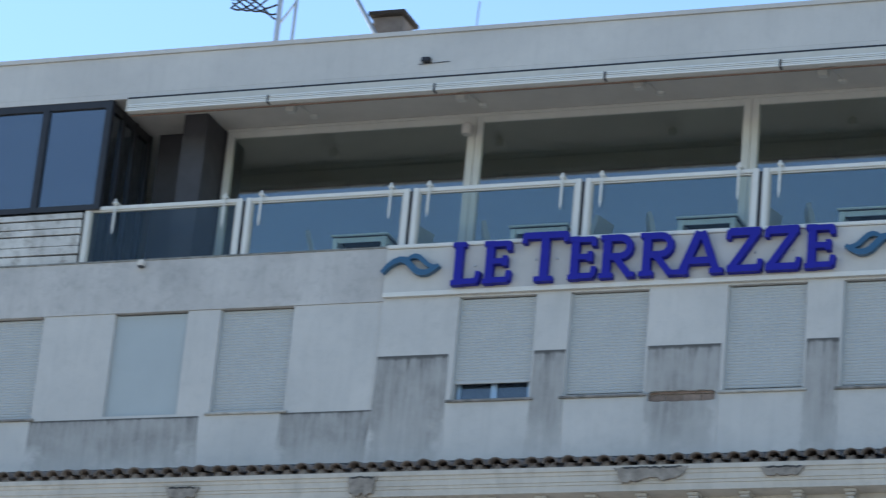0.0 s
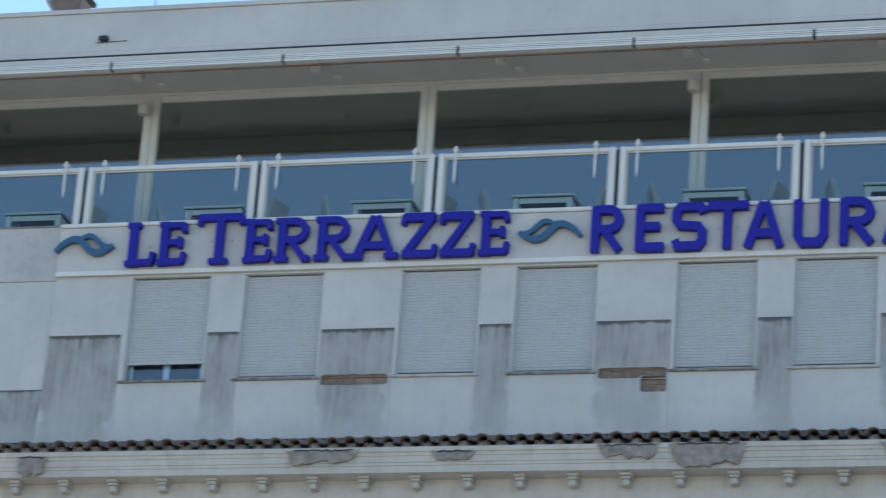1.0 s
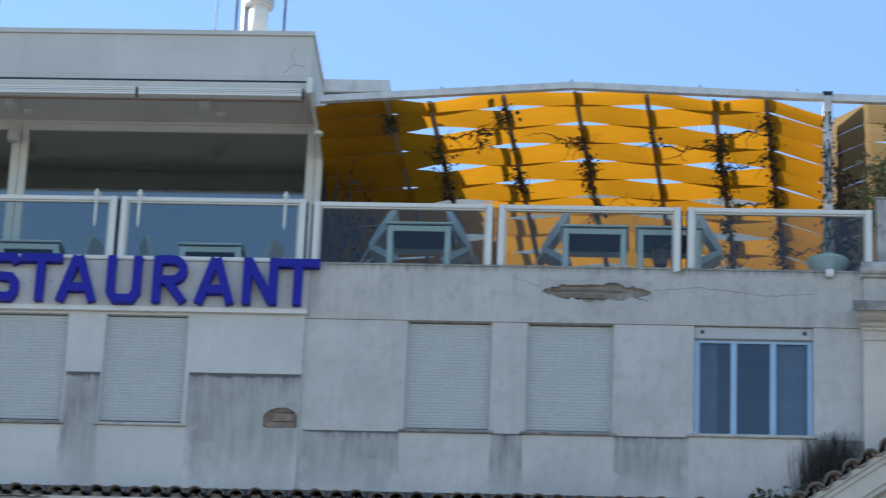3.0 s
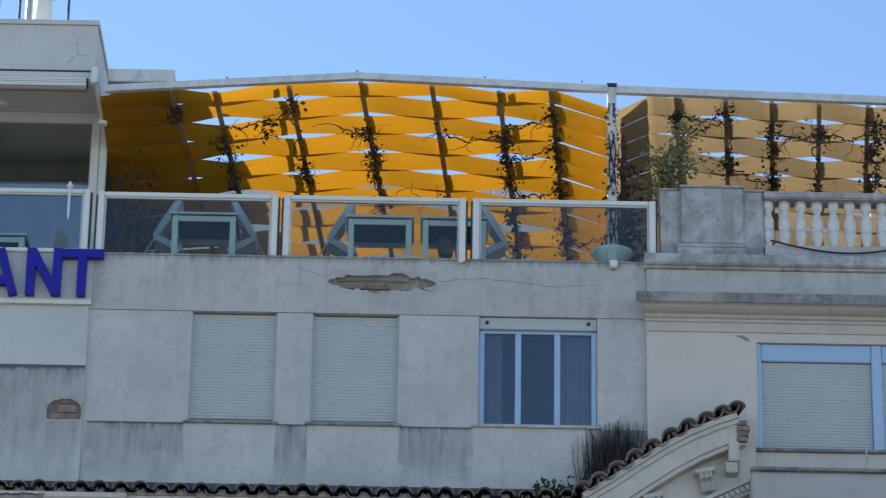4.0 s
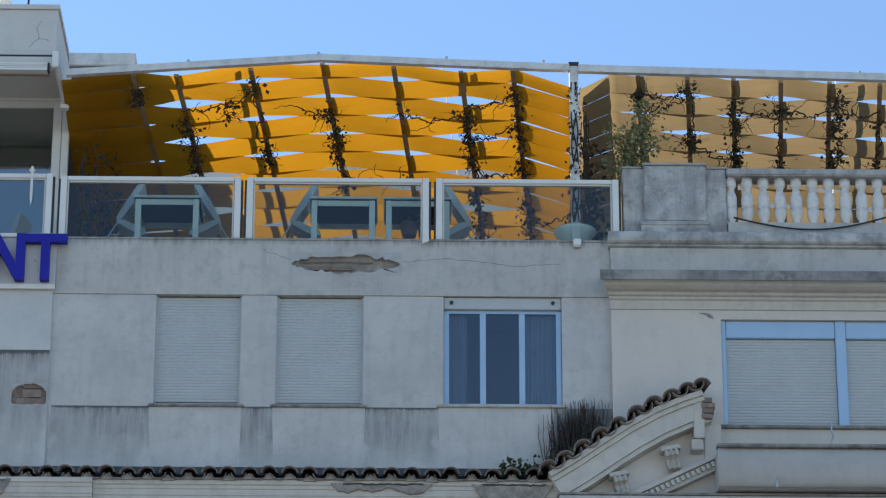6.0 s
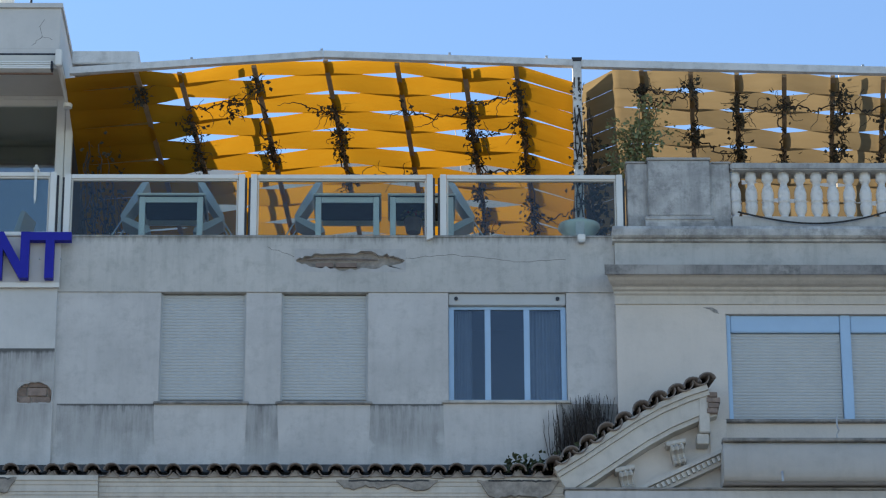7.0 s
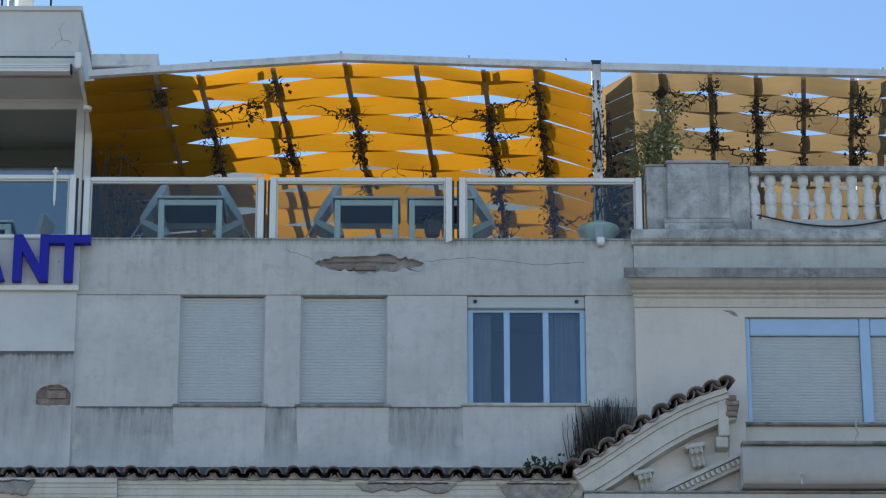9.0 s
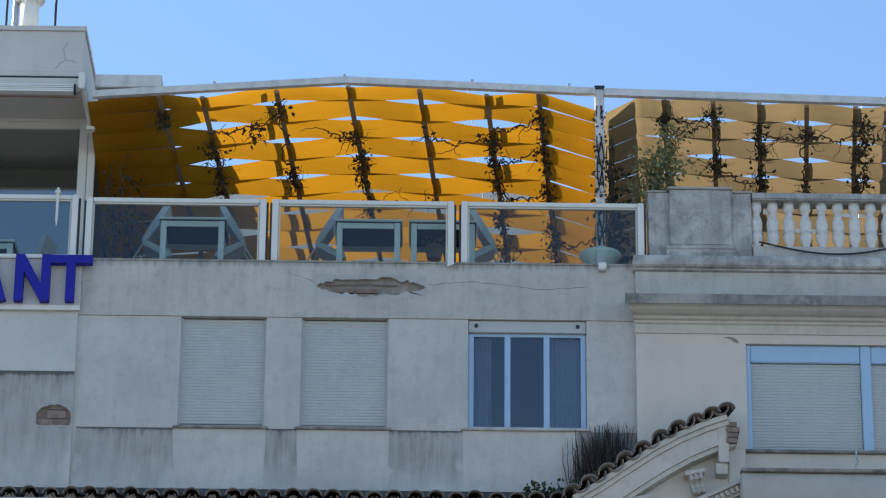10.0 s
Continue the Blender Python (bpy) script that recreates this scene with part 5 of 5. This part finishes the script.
# places where the cornice has crumbled
for a, b, z0, z1 in ((-20.1, -19.5, 17.25, 17.5), (-16.9, -16.4, 17.2, 17.6), (-12.45, -11.25, 17.36, 17.64), (-10.1, -9.4, 17.44, 17.60), (-7.5, -6.5, 17.38, 17.66), (-6.4, -5.2, 17.22, 17.66),
                     (-3.2, -2.0, 17.38, 17.64), (2.7, 4.2, 17.44, 17.62), (4.8, 6.0, 17.3, 17.62)):
    rng = random.Random(int(a * 10))
    low, high, dz = [], [], 0.0
    for k in range(25):
        u = k / 24
        dz = 0.7 * dz + rng.uniform(-0.035, 0.035)
        edge = min(1.0, 9 * min(u, 1 - u))
        x = a + (b - a) * u + rng.uniform(-0.015, 0.015)
        low.append((x, max(z0, min(z1 - 0.03, z1 - (z1 - z0) * edge * 0.75 + dz))))
        high.append((x, z1 - abs(rng.gauss(0, 0.012))))
    y = -0.46 if a > -0.8 else -0.53
    part("crumbled_patch", prism(bmesh.new(), low + high[::-1], y, y + 0.15), "rubble", cornice, "crumbled grey patch")
    # no recess is cut: its upper shade is a near-black strip on the face
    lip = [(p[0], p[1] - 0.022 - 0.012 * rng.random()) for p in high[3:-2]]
    part("hollow", prism(bmesh.new(), lip + high[3:-2][::-1], y - 0.004, y + 0.1), "mortar_shade", cornice, "near-black strip painted as the shade under the tiles")

# ---- broken pediment ----
ped = thing("broken_pediment", (6.0, -0.6, 17.6), "cream segmental pediment end capped with clay tiles", "pediment")
curve = [(5.92, 17.74), (6.30, 17.98), (6.70, 18.26), (7.10, 18.53), (7.50, 18.76), (7.90, 18.94), (8.22, 19.05)]


def rake(off0, off1, y0, y1, upto=None):
    bm = bmesh.new()
    pts = [(x - 6.0, z - 17.6) for x, z in curve[:upto]]
    low, high = [], []
    for i, p in enumerate(pts):
        a, b = Vector(pts[max(0, i - 1)]), Vector(pts[min(len(pts) - 1, i + 1)])
        d = (b - a).normalized()
        nn = Vector((-d.y, d.x))
        low.append(Vector(p) + nn * off0), high.append(Vector(p) + nn * off1)
    for i in range(len(pts) - 1):
        prism(bm, [low[i], low[i + 1], high[i + 1], high[i]], y0, y1)
    bmesh.ops.remove_doubles(bm, verts=bm.verts[:], dist=1e-4)
    return bm


part("upper_moulding", rake(-0.08, 0.0, -0.06, 0.5), "cream", ped)
part("middle_moulding", rake(-0.15, -0.084, -0.01, 0.5), "cream", ped)
part("fascia_band", rake(-0.40, -0.154, 0.03, 0.5), "cream", ped)
part("lower_moulding", rake(-0.47, -0.404, 0.07, 0.5), "cream", ped)
part("tympanum", rake(-1.6, -0.474, 0.30, 0.5), "villa", ped)
part("dentil_band", prism(bmesh.new(), [(1.12, -0.20), (2.42, 0.43), (2.42, 0.49), (1.12, -0.13)], 0.10, 0.4), "cream", ped)
part("dentil_backing", prism(bmesh.new(), [(1.12, -0.36), (2.42, 0.26), (2.42, 0.426), (1.12, -0.204)], 0.16, 0.4), "cream", ped)
for k in range(15):
    x = 1.30 + 1.06 * k / 14
    ob = part("dentil", boxes((-0.022, 0.022, 0.11, 0.165, -0.075, 0.0)), "cream", ped)
    ob.matrix_basis = pose(x, 0.0, -0.225 + (x - 1.12) * 0.485, 0, -25, 0)
for x, z in ((7.74, 18.22), (6.97, 17.81)):
    ob = part("modillion", boxes((-0.15, 0.15, -0.15, 0.2, -0.07, 0.0), bevel=0.012), "cream", ped)
    ob.matrix_basis = pose(x - 6.0, 0.22, z - 17.6, 0, -12, 0)
    scroll = [(0.2, -0.074), (-0.12, -0.074), (-0.15, -0.11), (-0.14, -0.15), (-0.09, -0.165), (-0.05, -0.20), (-0.045, -0.26), (-0.075, -0.29), (-0.06, -0.33), (0.0, -0.345), (0.06, -0.31), (0.2, -0.30)]
    part("scroll", profile_x(bmesh.new(), scroll, -0.10, 0.10), "cream", ob)
    for dx in (-0.075, 0.0, 0.075):
        part("leaf_rib", tube(bmesh.new(), [(dx, y - 0.012, z) for y, z in scroll[1:10]], 0.02, 6), "cream", ob)
part("end_block", boxes((2.27, 2.53, 0.27, 0.5, 0.40, 1.02), bevel=0.01), "villa", ped)
part("end_return", boxes((2.10, 2.26, 0.02, 0.5, 0.72, 1.30), (2.06, 2.24, 0.06, 0.5, 0.55, 0.716), bevel=0.012), "cream", ped)
part("base_band", boxes((0.08, 8.95, -0.02, 0.5, -0.62, -0.20), bevel=0.01), "plaster_worn", ped, "streaked pale ledge face")
part("base_capping", boxes((0.06, 8.97, -0.05, 0.5, -0.196, -0.165), bevel=0.006), "ledge", ped, "dark ledge edge")
for k in range(10):
    u = k / 9 * (len(curve) - 1.001)
    i = int(u)
    f = u - i
    x, z = curve[i][0] * (1 - f) + curve[i + 1][0] * f - 6.0, curve[i][1] * (1 - f) + curve[i + 1][1] * f - 17.6
    ang = -math.degrees(math.atan2(curve[i + 1][1] - curve[i][1], curve[i + 1][0] - curve[i][0]))
    piece("cover_tile", cover, ped, pose(x, -0.16 + rng.uniform(-0.03, 0.03), z + 0.03, 6, ang * 0.8, rng.uniform(-4, 4)) @ Matrix.Scale(1.12, 4))
    if k < 9:
        piece("channel_tile", channel, ped, pose(x + 0.13, -0.12, z + 0.155, 6, ang, 0) @ Matrix.Scale(1.08, 4))
for k in range(4):
    part("brick", boxes((2.22 + 0.012 * (k % 2), 2.38 + 0.02 * (k % 3), 0.0, 0.30, 1.02 + 0.085 * k, 1.095 + 0.085 * k), bevel=0.006), "brick", ped, "bare red brick")

# weeds and dry stalks in the corner behind the pediment
solid("mould_patch", prism(bmesh.new(), [(5.98, 18.50), (6.12, 18.2), (6.92, 18.25), (6.92, 18.97), (6.05, 18.97), (6.03, 18.7)], -0.012, -0.003), "mould", "black mould streaks running down from the sill", "plaster patch")
t = thing("weeds", (5.9, -0.25, 17.85), "dry stalks and green weeds in the cornice corner", "weeds")
rng = random.Random(8)
bm = bmesh.new()
for _ in range(230):
    x = rng.triangular(-0.1, 1.12, 0.6)
    base = Vector((x, rng.uniform(0.05, 0.2), max(0, x - 0.1) * 0.6))
    tube(bm, wander(rng, base, base + Vector((rng.uniform(-0.12, 0.1), 0.03, rng.uniform(0.45, 1.22) - 0.45 * max(0, x))), 8, 0.022), 0.010, 4, 0.4)
tagged(part("stalks", bm, "vine", t), kind="stuff")
bm = bmesh.new()
for _ in range(420):
    x = rng.uniform(-0.7, 0.9)
    leaf(bm, Vector((x, rng.uniform(-0.15, 0.15), max(0, x - 0.1) * 0.6 + abs(rng.gauss(0, 0.10)))), rng.uniform(0.05, 0.12), rng)
part("leaves", bm, "weed", t)

# ---- on the roof ----
t = thing("chimney_flue", (-2.74, 1.0, 25.685), "pale metal flue pipe with stays on the roof", "chimney")
part("pipe", lathe(bmesh.new(), [(0.001, 0), (0.15, 0), (0.15, 1.35), (0.001, 1.35)], 18), "white", t, "", True)
part("collar", lathe(bmesh.new(), [(0.001, 0.93), (0.22, 0.93), (0.24, 0.98), (0.24, 1.04), (0.001, 1.04)], 18), "steel", t, "grey flue collar", True)
for x in (-0.37, 0.42):
    part("stay", tube(bmesh.new(), [(x, 0, 0), (x, 0, 1.3)], 0.022, 6), "dark", t)
part("small_pipe", tube(bmesh.new(), [(-0.23, 0.05, 0), (-0.23, 0.05, 1.3)], 0.05, 10), "steel", t)
for x, y, hgt in ((-6.91, 0.4, 1.4), (-3.36, 0.4, 0.9), (-15.79, 0.4, 0.75)):
    t = thing("antenna_rod", (x, y, 25.605), "thin grey metal rod on the roof", "antenna", "roof rods")
    part("rod", tube(bmesh.new(), [(0, 0, 0.0), (0, 0, 0.3), (0.02, 0, hgt)], 0.016, 6), "steel", t)
    part("foot", boxes((-0.05, 0.05, -0.05, 0.05, 0.08, 0.12)), "steel", t)
t = thing("roof_ladder_rail", (-9.48, 0.4, 25.685), "bent grey tube handrail of a roof ladder", "handrail")
part("rail", tube(bmesh.new(), [(0, 0, 0), (0.02, 0, 0.35), (0.38, 0, 0.95)], 0.025, 6), "steel", t)
part("rail", tube(bmesh.new(), [(0.30, 0, 0), (0.55, 0, 0.42), (0.78, 0, 0.44), (0.78, 0, 0)], 0.025, 6), "steel", t)
part("rail", tube(bmesh.new(), [(0.60, 0, 0), (0.62, 0, 1.0)], 0.02, 6), "steel", t)
t = thing("antenna_mast", (-19.6, 0.6, 25.685), "antenna mast with looped black cables on the roof", "antenna")
part("mast", tube(bmesh.new(), [(0, 0, 0), (0, 0, 2.2)], 0.05, 8), "steel", t)
part("mast", tube(bmesh.new(), [(0.25, 0.1, 0), (0.28, 0.1, 2.0)], 0.03, 8), "steel", t)
part("brace", tube(bmesh.new(), [(0, 0, 0.6), (0.26, 0.1, 1.1)], 0.02, 6), "steel", t)
for k in range(5):
    part("cable_loop", tube(bmesh.new(), [(-0.95 + 0.95 * u, 0.02 * k, 1.02 + 0.04 * k + 0.16 * math.sin(u * 5 + k) - 0.5 * max(0, u - 0.7)) for u in [i / 20 for i in range(21)]], 0.018, 5), "cable", t)
t = thing("chimney_box", (-17.48, 0.8, 25.685), "low brown chimney with a dark slab cap", "chimney")
part("shaft", boxes((-0.30, 0.25, -0.25, 0.25, 0.0, 0.60), bevel=0.01), "tile", t)
part("cap", boxes((-0.36, 0.32, -0.35, 0.35, 0.604, 0.68), bevel=0.01), "vine", t)
t = thing("stay_pole", (-17.5, 0.4, 25.64), "slanting grey stay pole on the roof", "pole")
part("rod", tube(bmesh.new(), [(-0.02, 0, 0.05), (-0.65, 0, 1.1)], 0.04, 8), "steel", t)
t = thing("fascia_vent", (-16.45, 0.0, 25.10), "small dark bracket on the roof fascia", "bracket")
part("stub", boxes((-0.09, 0.07, -0.10, 0.0, -0.03, 0.05), bevel=0.012), "dark", t)
part("wire", tube(bmesh.new(), [(-0.15, -0.02, -0.05), (0.4, -0.012, -0.03)], 0.006, 5), "cable", t)

for ob in scene.objects:
    if ob.name.split(".")[0] in ("pane", "side_pane"):
        ob.visible_shadow = False
